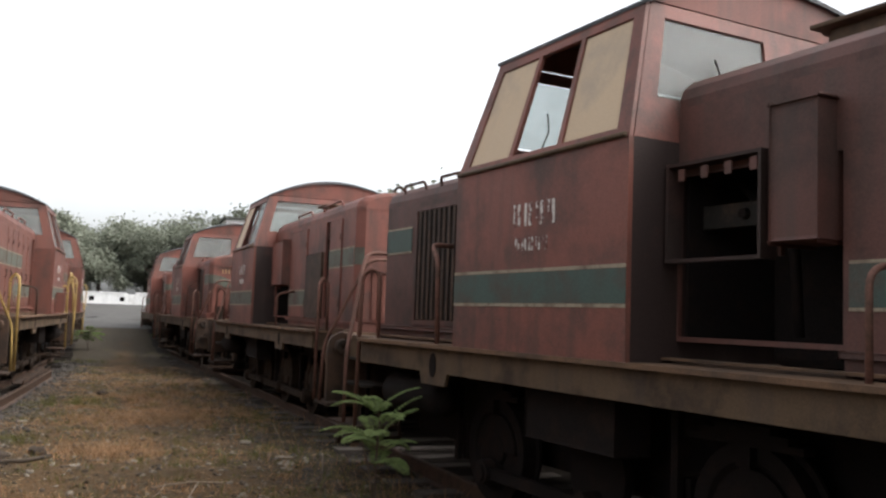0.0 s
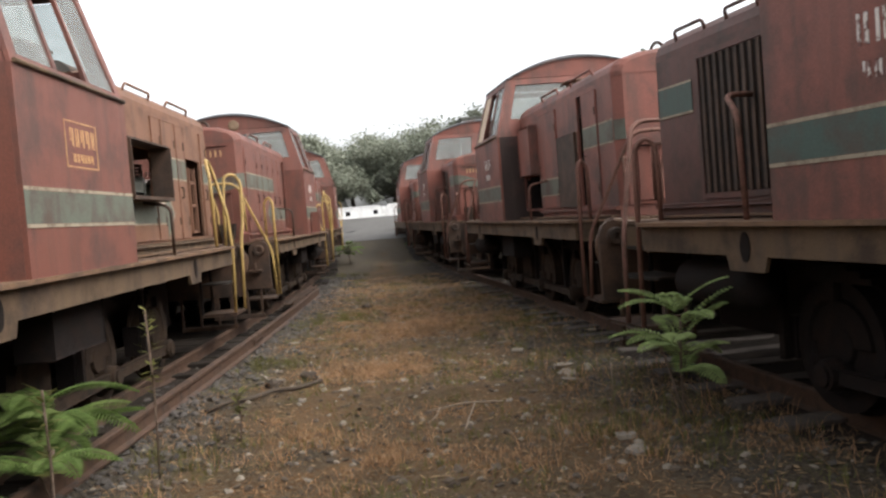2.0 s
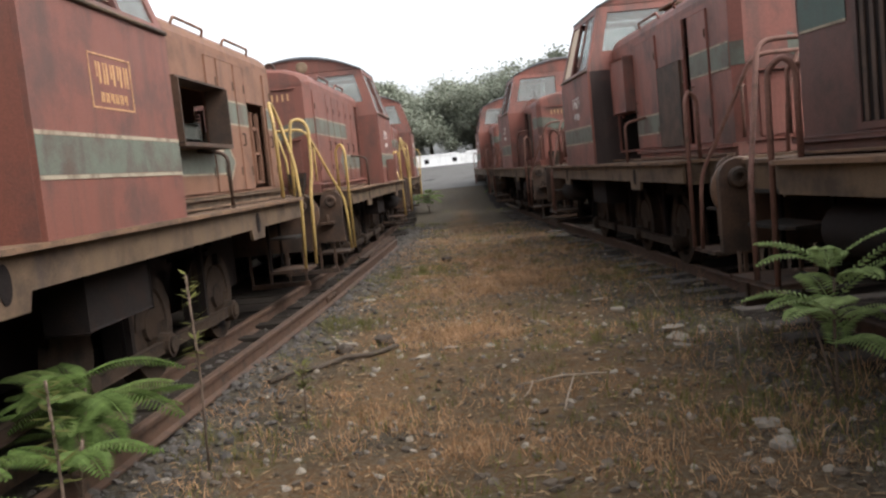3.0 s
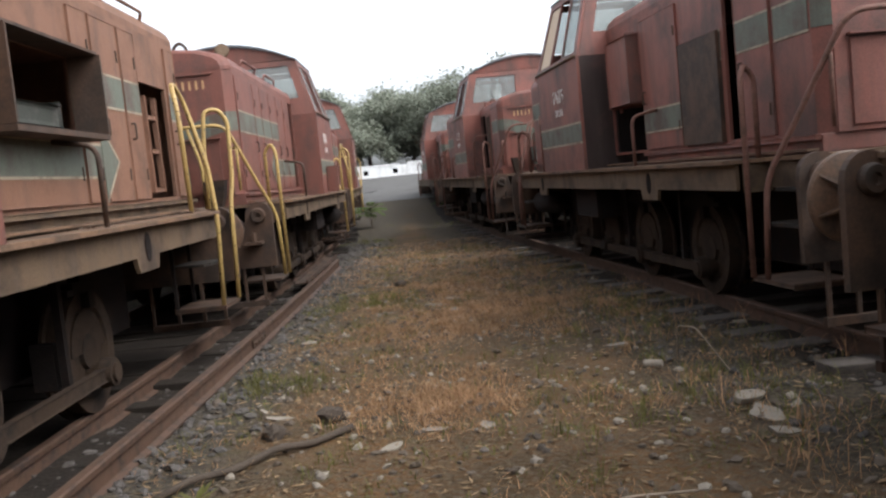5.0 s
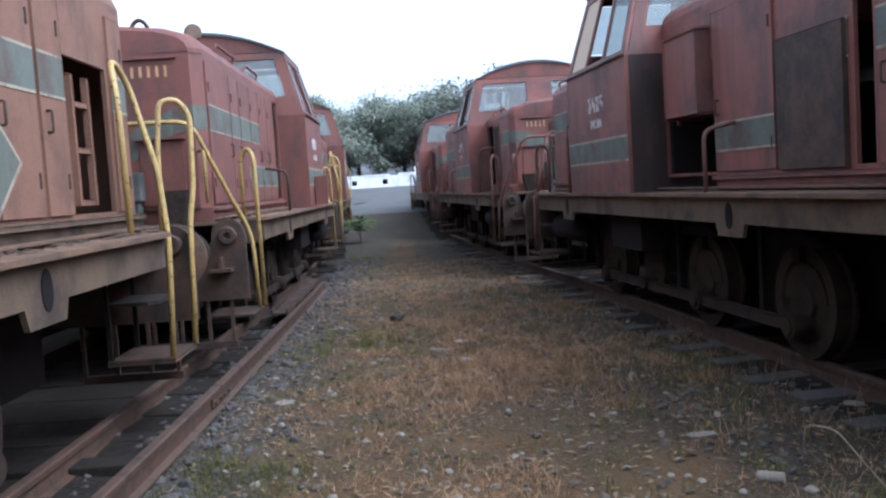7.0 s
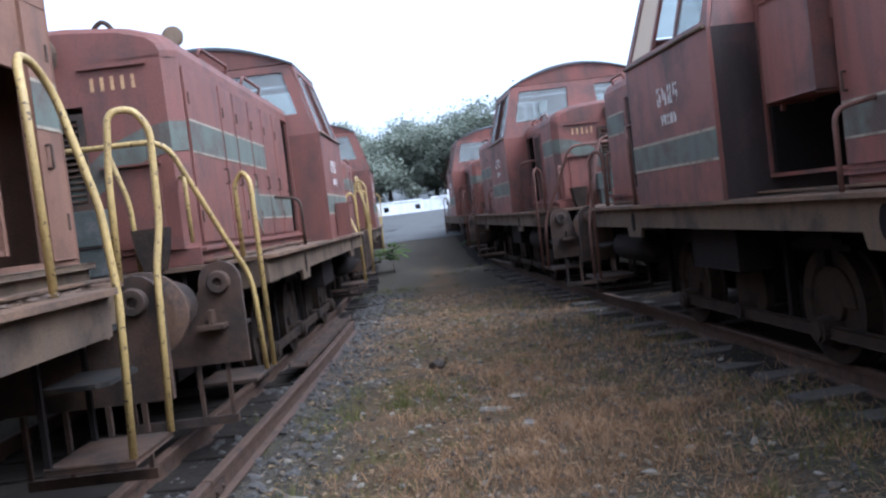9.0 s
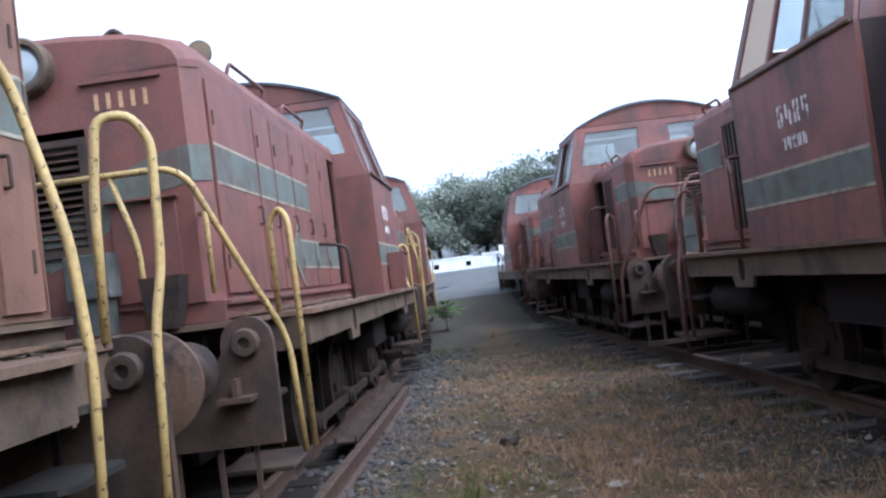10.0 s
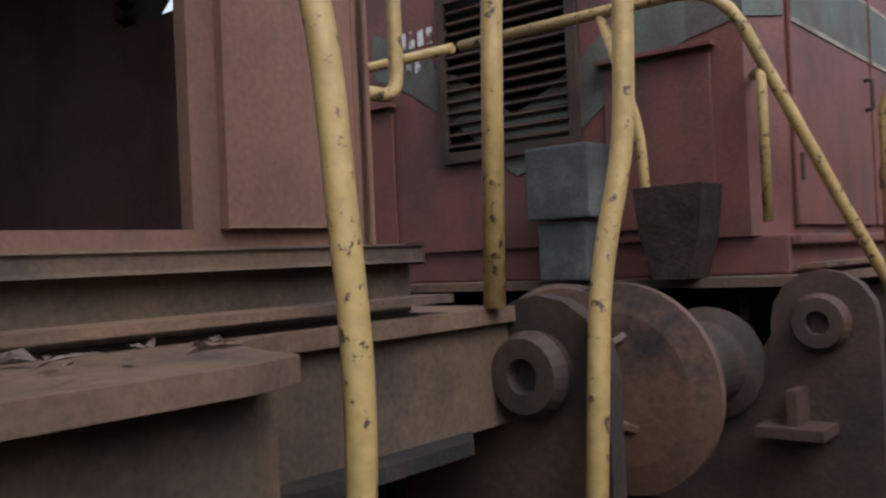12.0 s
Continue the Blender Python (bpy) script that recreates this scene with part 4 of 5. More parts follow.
def locomotive(x, y, rz, paint, hood_paint, stripe, rails, panes, letter, style, bays_long, bays_short, label, seed):
    t = thing("locomotive", x, y, 0, rz, label, "locomotive", "locomotives in the two rows")
    rng = random.Random(seed)
    build_frame(t, paint)
    # The tan-windowed locomotive's wheels go near-black for the shade beneath it.
    build_wheels(t, "grime_and_shade" if panes[0] == "tan" else "wheel")
    for e in (LONG, SHORT):
        build_end(t, e, rails, style)
    build_cab(t, paint, stripe, panes, letter, rng)
    build_hood(t, LONG, hood_paint, stripe, bays_long, "long_hood", "open" if hood_paint == "orange" else "louvre")
    build_hood(t, SHORT, hood_paint, stripe, bays_short, "short_hood")
    for sx in (1, -1):
        part("cab_rail", tubes(mirrored(sx, [(1.42, CAB + .45, ZD), (1.41, CAB + .5, 2.15), (1.36, CAB + .72, 2.3), (HW, CAB + .74, 2.3)]), r=.02), rails, t)
        part("cab_rail", tubes(mirrored(sx, [(1.42, -CAB - 1.5, ZD), (1.42, -CAB - 1.5, 1.95), (HW, -CAB - 1.5, 2.0)]), r=.017), rails if rails != "yellow" else "rust", t)
    part("chimney", boxes((-.5, -.1, -2.0, -1.6, LONG["top"] + .2, LONG["top"] + .46), (-.58, -.02, -2.08, -1.52, LONG["top"] + .461, LONG["top"] + .49), bevel=.01), "frame", t, "square chimney with a flat cap")
    # roof fittings
    hz = LONG["top"] + .3
    for xx, yy in ((-.45, -5.2), (.5, -5.2), (.35, -3.2)):
        part("lifting_eye", tubes([(xx - .08, yy, hz - .1), (xx - .08, yy, hz + .04), (xx, yy, hz + .11), (xx + .08, yy, hz + .04), (xx + .08, yy, hz - .1)], r=.02, round_by=.08), "rust", t)
    part("exhaust", lathe(bmesh.new(), [(.1, 0), (.1, .22), (.14, .24), (.14, .28), (.08, .28), (.07, .1)], (-.35, -1.6, hz - .06), (0, 0, 1), 18), "rust", t)
    part("horn_post", disc(bmesh.new(), (.84, -4.5, hz - .16), (0, 0, 1), .03, .03, .2, 10), "rust", t)
    part("horn", lathe(bmesh.new(), [(.03, -.12), (.05, -.08), (.085, 0), (.09, .05), (.08, .06), (0, .04)], (.84, -4.5, hz + .07), (.2, -1, .1), 18), "frame", t, "round horn on the hood top", True)
    return t


D, O, H, P, V, X, PL = "door", "open", "hatch", "pit", "vent", "wall", "plate"


# ---- ground, tracks ----
def ground_height(x, y):
    ramp = max(0.0, min(1.0, (y - 33) / 24))
    h = 1.75 * ramp * ramp * (3 - 2 * ramp)
    near = max(0.0, 1 - abs(y - 12) / 40)
    h += near * (0.05 * noise.noise((x * 0.6, y * 0.6, 0)) + 0.03 * noise.noise((x * 2.3, y * 2.3, 3)))
    return h


def track_x(y):
    """The centre line of the curved track."""
    ys, xs = (-12, -2, 8.3, 19.0, 28.1, 39.0, 52), (10.3, 8.5, 6.77, 5.6, 4.5, 3.45, 2.6)
    return float(np.interp(y, np.arange(-12, 52.1, 0.5), np.convolve(np.pad(np.interp(np.arange(-12, 52.1, 0.5), ys, xs), 6, mode="edge"), np.ones(13) / 13, "valid")))


bm = bmesh.new()
xs = [-400, -120, -50, -25] + [-14 + 0.5 * k for k in range(16)] + [-6 + 0.16 * k for k in range(88)] + [8.1 + 0.5 * k for k in range(20)] + [25, 50, 120, 400]
ys = [-300, -80, -30] + [-10 + 0.5 * k for k in range(24)] + [2 + 0.16 * k for k in range(140)] + [24.4 + 0.5 * k for k in range(90)] + [75, 110, 200, 500]
grid = [[bm.verts.new((x, y, ground_height(x, y))) for x in xs] for y in ys]
for a, b in zip(grid, grid[1:]):
    for k in range(len(xs) - 1):
        bm.faces.new((a[k], a[k + 1], b[k + 1], b[k]))
ground = part("ground", bm, "ground", None, "", True)
tagged(ground, "dry brown earth with straw, weeds and stone litter", "ground", kind="structure")

RAIL = [(-.06, 0), (.06, 0), (.06, .012), (.012, .025), (.01, .12), (.034, .128), (.036, .162), (.028, .17), (-.028, .17), (-.036, .162), (-.034, .128), (-.01, .12), (-.012, .025), (-.06, .012)]


def rail_along(pts, lift=0.0):
    bm = bmesh.new()
    rings = []
    for i, p in enumerate(pts):
        d = (Vector(pts[min(i + 1, len(pts) - 1)]) - Vector(pts[max(i - 1, 0)])).normalized()
        side = Vector((d.y, -d.x, 0))
        rings.append([bm.verts.new(Vector(p) + side * u + Vector((0, 0, v + lift))) for u, v in RAIL])
    n = len(RAIL)
    for a, b in zip(rings, rings[1:]):
        for k in range(n):
            bm.faces.new((a[k], a[(k + 1) % n], b[(k + 1) % n], b[k]))
    bm.faces.new(rings[0])
    bm.faces.new(rings[-1])
    return bm


GAUGE = 0.88


def left_x(y):
    """The centre line of the nearly straight track, which bends away slightly at its far end."""
    return -0.96 - 0.0028 * max(0.0, y - 20) ** 2



track_a = thing("track_straight", label="rusted rails on grey sleepers under the locomotives", category="railway track", kind="structure")
track_b = thing("track_curved", label="curved rusted rails on grey sleepers under the locomotives", category="railway track", kind="structure")
for sx in (1, -1):
    part("rail", rail_along([(left_x(-10 + k) + sx * GAUGE, -10 + k, 0) for k in range(52)]), "rail", track_a)
    part("rail", rail_along([(track_x(y) + sx * GAUGE, y, 0) for y in np.arange(-11, 48, 1.0)]), "rail", track_b)
# Near-black strip along each track, the locomotives' shade put into its colour.
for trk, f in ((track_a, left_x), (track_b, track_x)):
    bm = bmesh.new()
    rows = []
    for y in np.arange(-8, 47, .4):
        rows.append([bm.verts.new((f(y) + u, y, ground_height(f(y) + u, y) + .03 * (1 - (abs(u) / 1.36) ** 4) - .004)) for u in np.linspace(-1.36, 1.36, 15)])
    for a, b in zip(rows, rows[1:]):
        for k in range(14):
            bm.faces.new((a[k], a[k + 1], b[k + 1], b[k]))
    part("track_bed", bm, "shaded_bed", trk, "ballast between the rails, coloured black for the shade under the locomotives", True)
spare = thing("loose_rail", .46, 0, 0, 0, "rusty loose rail lying beside the track", "rail")
for lo, hi in ((-4.0, 16.18), (16.2, 24.0)):
    part("rail_bar", rail_along([(0.02 * math.sin((y + 4) * .4) + left_x(y) + .96, y, .0) for y in np.linspace(lo, hi, int(hi - lo) + 2)], .015), "rail", spare)
jx = 0.02 * math.sin(20.19 * .4)
for sx in (1, -1):
    plate = part("fishplate", boxes((jx + sx * .013, jx + sx * .032, 15.9, 16.48, .055, .13), bevel=.005), "rust", spare)
    for k in range(4):
        part("bolt", disc(bmesh.new(), (jx + sx * .032, 15.97 + k * .145, .09), (sx, 0, 0), .016, .014, .018, 6), "rust", plate)
plank = thing("steel_channel", .28, 22.2, .17, 1, "short rusted steel channel lying on the rail", "steel bar")
part("channel", boxes((-.1, .1, -2.1, 2.1, .02, .035), (-.1, -.085, -2.1, 2.1, .036, .08), (.085, .1, -2.1, 2.1, .036, .08)), "rust", plank)


def rock_mesh(name, mat, seed, flat=0.6, sub=1):
    bm = bmesh.new()
    bmesh.ops.create_icosphere(bm, subdivisions=sub, radius=1)
    r = random.Random(seed)
    for v in bm.verts:
        k = 0.75 + 0.5 * r.random()
        v.co = Vector((v.co.x * k, v.co.y * k, v.co.z * k * flat))
    bmesh.ops.recalc_face_normals(bm, faces=bm.faces)
    me = bpy.data.meshes.new(name)
    bm.to_mesh(me)
    bm.free()
    me.materials.append(M[mat])
    return me


# ---- locomotives in place ----
left_a = locomotive(left_x(10.21), 10.21, 180.6, "red", "orange", "green", "yellow", ("glass", "open", "glass"), "plate", "loop",
                    [(.6, X), (1.4, H), (.36, D), (.57, D), (.4, D), (.78, "rack"), (.32, D), (.04, X)], [(.7, D), (.7, D), (.65, X)],
                    "faded red shunting locomotive with sun-bleached orange hood and yellow handrails", 1)
left_b = locomotive(left_x(23), 23.0, 1.1, "red", "red", "green", "yellow", ("glass", "open", "glass"), "stencil", "slope",
                    [(.5, O), (.6, D), (.6, D), (.62, D), (.62, D), (.5, D), (.53, D)], [(.7, P), (.7, D), (.65, X)],
                    "faded red shunting locomotive with grey-green band and worn yellow rails", 2)
left_c = locomotive(left_x(32.15), 32.15, 183.7, "red", "red", "green", "yellow", ("glass", "open", "glass"), "stencil", "loop",
                    [(.85, D), (.6, D), (.6, D), (.62, D), (.7, D), (.6, X)], [(.7, O), (.7, D), (.65, X)],
                    "faded red shunting locomotive standing at the row's far end", 3)
# Flat dark panel paints the locker's shaded inside; the wall is not cut.
part("cab_locker", boxes((W + .004, W + .012, -.45, .65, ZD + .04, ZD + .42)), "grime_and_shade", left_b, "dark panel painting the shaded inside of the cab locker")
part("locker_flap", boxes((W + .013, W + .2, -.48, -.46, ZD + .03, ZD + .44), (W + .013, W + .22, -.48, .05, ZD + .441, ZD + .455), bevel=.004), "red", left_b, "red locker flap standing open")
right_a = locomotive(6.76, 8.33, 11.5, "red_dull", "red_dark", "green_dark", "railred", ("tan", "open", "tan"), "stencil", "slope",
                     [(.76, "maw"), (.4, "boxed"), (.62, X), (.6, D), (.62, D), (.6, D), (.87, X)], [(.3, "ladder"), (1.25, V), (.6, X)],
                     "grimy dark red shunting locomotive with tan clouded cab windows", 4)
right_b = locomotive(5.6, 19.03, 6.6, "red_dull", "red_dull", "green", "railred", ("glass", "open", "tan"), "stencil", "slope",
                     [(.28, "low"), (.82, "boxed"), (1.05, D), (.93, PL), (.26, O), (.6, D), (.53, X)], [(.7, D), (.7, V), (.65, X)],
                     "grimy red shunting locomotive with missing hood doors", 5)
right_c = locomotive(4.5, 28.1, 186, "red_dull", "red_dull", "green", "railred", ("glass", "open", "glass"), "stencil", "slope",
                     [(.75, D), (.6, X), (.6, D), (.62, D), (.6, D), (.6, X)], [(.7, O), (.7, V), (.65, X)],
                     "grimy red shunting locomotive standing further down the row", 6)
right_d = locomotive(3.45, 39.0, 185, "red_dull", "red_dull", "green", "railred", ("glass", "glass", "glass"), "stencil", "slope",
                     [(.75, D), (.6, X), (.6, D), (.62, D), (.6, D), (.6, X)], [(.7, O), (.7, V), (.65, X)],
                     "grimy red shunting locomotive at the far end of the row", 7)

# ---- plain walls added to block light, behind the walk's start and beyond both rows ----
light_blocker = thing("wall_south", 0, 0, 0, 0, "unseen near-black wall added to block light", "wall", kind="structure")
part("wall_body", boxes((-4.0, 12.0, -3.3, -3.0, -.1, 5.0)), "grime_and_shade", light_blocker)
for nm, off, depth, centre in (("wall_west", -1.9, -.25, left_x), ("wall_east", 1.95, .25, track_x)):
    light_blocker = thing(nm, 0, 0, 0, 0, "near-black wall added to block light under the locomotives", "wall", kind="structure")
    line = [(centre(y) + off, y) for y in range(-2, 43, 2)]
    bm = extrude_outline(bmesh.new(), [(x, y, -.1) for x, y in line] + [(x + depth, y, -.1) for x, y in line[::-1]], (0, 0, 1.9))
    part("wall_body", bm, "grime_and_shade", light_blocker)

# ---- far wall, bank, building ----
bm = bmesh.new()
rows = [[bm.verts.new((x + .8 * noise.noise((x, y * .5, 2)), y, ground_height(x, y) + .02)) for x in np.linspace(-14, 14, 57)] for y in [43 + .45 * k + .4 for k in range(37)]]
for a, b in zip(rows, rows[1:]):
    for k in range(56):
        bm.faces.new((a[k], a[k + 1], b[k + 1], b[k]))
tagged(part("gravel_bank", bm, "asphalt", None, "", True), "grey gravel bank rising to the boundary wall", "ground", kind="structure")
wall = thing("boundary_wall", 0, 60, 0, 0, "low whitewashed boundary wall with small square openings and pillars", "wall", kind="structure")
wall_bm = bmesh.new()
holes = [-29 + 1.8 * k + .05 * math.sin(k * 5.1) for k in range(33)]
us = [0.0]
for hx in holes:
    us += [(hx + 30 - .15) / 60, (hx + 30 + .15) / 60]
panel(wall_bm, [(-30, 0, 1.2), (30, 0, 1.2), (30, 0, 2.42), (-30, 0, 2.42)], us + [1.0], [0, .62, .84, 1], [(1 + 2 * k, 1) for k in range(33)], .2)
part("wall_body", wall_bm, "wall", wall)
# Near-black board added so that the wall openings look dark.
part("wall_back", boxes((-30, 30, .35, .45, 1.2, 2.3)), "grime_and_shade", wall)
rw = random.Random(19)
for k in range(16):
    x = -29.2 + k * 3.75 + rw.uniform(-.3, .3)
    part("coping", boxes((x, x + rw.uniform(1.6, 3.2), -.04, .24, 2.421, 2.421 + rw.uniform(.04, .14)), bevel=.01), "wall", wall)
for k in range(12):
    x = -28.95 + k * 5.1
    part("pillar", boxes((x - .14, x + .14, -.1, .28, 1.2, 2.84), (x - .2, x + .2, -.14, .32, 2.3, 2.5), bevel=.01), "wall", wall)
for k, (x, w) in enumerate(((-2.2, .5), (-.1, .35), (.9, .4), (-1.3, .3))):
    part("rubble", boxes((x, x + w, -1.2 - .2 * k, -.8 - .2 * k, 1.35, 1.7), bevel=.08), "wall", wall)

house = thing("white_house", 6.45, 62, 0, 3, "narrow white flat-roofed house among the trees", "house")
part("wall", boxes((-.62, .62, 0, 3, 1.2, 7.6)), "wall", house)
part("roof", boxes((-.82, .82, -.2, 3.2, 7.601, 7.78), bevel=.02), "grey", house)
for x in (-.45, .1):
    w = part("window", boxes((x, x + .35, -.02, .02, 6.3, 7.1)), "inside", house)
    for x0, x1, z0, z1 in ((x - .05, x, 6.25, 7.15), (x + .35, x + .4, 6.25, 7.15), (x, x + .35, 7.1, 7.15), (x, x + .35, 6.25, 6.3)):
        part("window_frame", boxes((x0, x1, -.04, 0, z0, z1)), "wall", w)


# ---- trees ----
def tree(x, y, z, h, spread, seed, label):
    r = random.Random(seed)
    t = thing("tree", x, y, z, r.random() * 360, label, "tree", "trees behind the yard")
    bm = bmesh.new()

    def limb(p, q, r0, r1):
        d = q - p
        m = Matrix.Translation((p + q) / 2) @ d.to_track_quat("Z", "Y").to_matrix().to_4x4()
        bmesh.ops.create_cone(bm, cap_ends=True, segments=7, radius1=r0, radius2=r1, depth=d.length, matrix=m)

    top = Vector((r.uniform(-.3, .3), r.uniform(-.3, .3), h * .5))
    limb(Vector((0, 0, -.3)), top, .2, .12)
    tips = []
    for k in range(9):
        a = k * 2.4 + r.random()
        start = top * r.uniform(.55, 1)
        tip = Vector((math.cos(a) * spread * r.uniform(.35, .9), math.sin(a) * spread * r.uniform(.35, .9), h * r.uniform(.5, .95)))
        limb(start, tip, .08, .025)
        tips.append(tip)
    part("trunk", bm, "bark", t)
    verts, faces = [], []
    clumps = []
    for k in range(80):
        c = r.choice(tips) + Vector((r.gauss(0, spread * .24), r.gauss(0, spread * .24), r.gauss(0, h * .13)))
        clumps.append((c, r.uniform(.3, .75) * spread * .4))
    for c, rad in clumps:
        for _ in range(230):
            d = Vector((r.gauss(0, 1), r.gauss(0, 1), r.gauss(0, .7)))
            p = c + d * rad * .55
            if p.z < .1:
                continue
            s = r.uniform(.075, .14)
            u = Vector((r.gauss(0, 1), r.gauss(0, 1), r.gauss(0, 1))).normalized()
            v = u.orthogonal().normalized() * s * .6
            u = u * s
            i = len(verts)
            verts += [p - u, p + v, p + u, p - v]
            faces.append((i, i + 1, i + 2, i + 3))
    me = bpy.data.meshes.new("crown")
    me.from_pydata([tuple(v) for v in verts], [], faces)
    me.materials.append(M["leaf"])
    ob = new("crown", me)
    ob.parent = t
    return t


GREEN_TREE = "broad leafy green tree with an uneven crown"
proto = [tree(-10, 68, 1.75, 5.4, 3.6, 11, GREEN_TREE), tree(-4.5, 66, 1.75, 5.0, 3.2, 12, GREEN_TREE), tree(1.5, 68, 1.75, 5.3, 3.8, 13, GREEN_TREE), tree(12.5, 33, 0.2, 4.7, 3.0, 14, GREEN_TREE)]
rt = random.Random(5)
for k in range(40):
    copy_thing(proto[k % 3], pose(-38 + k * 2.1 + rt.uniform(-1, 1), 68 + rt.uniform(-4, 10), 1.7, 0, 0, rt.uniform(0, 360)) @ Matrix.Scale(rt.uniform(.85, 1.1), 4))
for k in range(12):
    copy_thing(proto[(k + 1) % 4], pose(11 + 2.6 * (k % 3) + rt.uniform(-1, 1), 22 + k * 3.0, .4 + .05 * k, 0, 0, rt.uniform(0, 360)) @ Matrix.Scale(rt.uniform(.66, .84), 4))


# ---- sleepers, ballast, litter ----
def sleeper_mesh(mat):
    bm = boxes((-1.35, 1.35, -.12, .12, -.12, .035), bevel=.012)
    me = bpy.data.meshes.new("sleeper")
    bm.to_mesh(me)
    bm.free()
    me.materials.append(M[mat])
    return me


# The straight track's sleepers carry the shade of the row in their colour.
SLEEPER = {"track_straight": sleeper_mesh("shaded_sleeper"), "track_curved": sleeper_mesh("sleeper")}
rs = random.Random(8)
for k in range(66):
    y = -5 + k * .68
    for trk, x, rz, lo in ((track_a, left_x(y), 0, 0), (track_b, track_x(y), 8, 0)):
        ob = new("sleeper", SLEEPER[trk.name])
        ob.parent = trk
        ob.matrix_world = pose(x + rs.uniform(-.05, .05), y + rs.uniform(-.04, .04), rs.uniform(-.02, .012), rs.uniform(-1, 1), rs.uniform(-.8, .8), rz + rs.uniform(-2, 2))

ICO_V, ICO_F = [], []
_b = bmesh.new()
bmesh.ops.create_icosphere(_b, subdivisions=1, radius=1)
_b.verts.ensure_lookup_table()
ICO_V = [v.co.copy() for v in _b.verts]
ICO_F = [tuple(v.index for v in f.verts) for f in _b.faces]
_b.free()


def scatter_stones(name, mat, count, where, lo, hi, seed, label):
    r = random.Random(seed)
    verts, faces = [], []
    while count > 0:
        spot = where(r)
        if spot is None:
            continue
        count -= 1
        x, y = spot
        s = lo + (hi - lo) * r.random() ** 2.5
        m = Euler((r.uniform(-.5, .5), r.uniform(-.5, .5), r.uniform(0, 6.3))).to_matrix()
        k = Vector((1, r.uniform(.6, 1), r.uniform(.35, .7))) * s
        base = Vector((x, y, ground_height(x, y) + s * .15))
        i = len(verts)
        for v in ICO_V:
            j = .75 + .5 * r.random()
            verts.append(tuple(base + m @ Vector((v.x * k.x * j, v.y * k.y * j, v.z * k.z * j))))
        faces += [tuple(i + a for a in f) for f in ICO_F]
    me = bpy.data.meshes.new(name)
    me.from_pydata(verts, [], faces)
    me.materials.append(M[mat])
    return tagged(new(name, me), label, "stones", kind="stuff")


def near_y(r):
    return 2.5 + 26 * r.random() ** 1.3


def on_left_bed(r):
    y = 5 + 26 * r.random()
    return (left_x(y) + .96 + r.gauss(.5, .32), y)


def on_right_bed(r):
    y = 4 + 24 * r.random()
    return (track_x(y) - r.uniform(.5, 2.2), y)


def on_path(r):
    y = near_y(r)
    a, b = .6, track_x(y) - 1.1
    return (r.uniform(a, b), y)


scatter_stones("ballast", "stone", 4500, on_left_bed, .012, .06, 21, "grey ballast stones beside the rails")
scatter_stones("ballast_dark", "stone", 1500, on_right_bed, .01, .05, 22, "grey ballast stones under weeds")
scatter_stones("gravel", "brown_stone", 7000, on_path, .006, .045, 23, "small grey stones strewn over the path")
scatter_stones("pale_gravel", "pale_stone", 3200, on_path, .006, .042, 24, "pale stone chips strewn over the path")


def blades(name, mat, spots, seed, label, category="grass"):
    """Tufts of thin blades: spots are (x, y, radius, count, height, lean)."""
    r = random.Random(seed)
    verts, faces = [], []
    for x, y, rad, count, h, lean in spots:
        for _ in range(count):
            px, py = x + r.gauss(0, rad), y + r.gauss(0, rad)
            z = ground_height(px, py) - .005
            a, hh, w = r.uniform(0, 6.3), h * r.uniform(.4, 1.2), r.uniform(.0014, .0036)
            ln = lean * hh * r.uniform(.3, 1.4)
            dx, dy = math.cos(a) * ln, math.sin(a) * ln
            sx, sy = -math.sin(a) * w, math.cos(a) * w
            i = len(verts)
            verts += [(px - sx, py - sy, z), (px + sx, py + sy, z), (px + dx * .4 + sx * .8, py + dy * .4 + sy * .8, z + hh * .65), (px + dx * .4 - sx * .8, py + dy * .4 - sy * .8, z + hh * .65), (px + dx, py + dy, z + hh)]
            faces += [(i, i + 1, i + 2, i + 3), (i + 3, i + 2, i + 4)]
    me = bpy.data.meshes.new(name)
    me.from_pydata(verts, [], faces)
    me.materials.append(M[mat])
    return tagged(new(name, me), label, category, kind="stuff")


rg = random.Random(31)
straw, green = [], []
for cx, cy, n, rad in ((2.4, 13.3, 60, .33), (2.75, 16.7, 60, .45), (2.3, 16.3, 40, .5), (2.0, 10.4, 30, .5), (3.0, 20.5, 60, .9), (2.2, 24, 60, 1.0), (3.4, 9.6, 26, .5), (4.6, 10.4, 18, .4), (4.4, 17.0, 36, .6), (3.3, 17.6, 40, .5), (2.3, 19.0, 36, .5)):
    for _ in range(n):
        straw.append((rg.gauss(cx, rad), rg.gauss(cy, rad * 1.2), .09, 48, rg.uniform(.03, .1), 1.5))
for _ in range(2100):
    x, y = on_path(rg)
    v = noise.noise((x * .8, y * .8, 7))
    if v > -.1:
        straw.append((x, y, .1, 20, rg.uniform(.02, .07), 1.7))
    if v < .05 and rg.random() < .75:
        green.append((x, y, .06, 14, rg.uniform(.03, .09), .9))
for cx, cy, n, rad in ((1.0, 14.4, 30, .22), (1.6, 19.0, 30, .35), (1.1, 18.4, 34, .4), (3.6, 13.2, 40, .5), (1.1, 10.2, 20, .3), (4.6, 9.9, 36, .35), (4.0, 16.2, 24, .6), (2.7, 34, 20, .9), (.4, 30, 30, .5)):
    for _ in range(n):
        green.append((rg.gauss(cx, rad), rg.gauss(cy, rad), .05, 18, rg.uniform(.05, .14), .8))
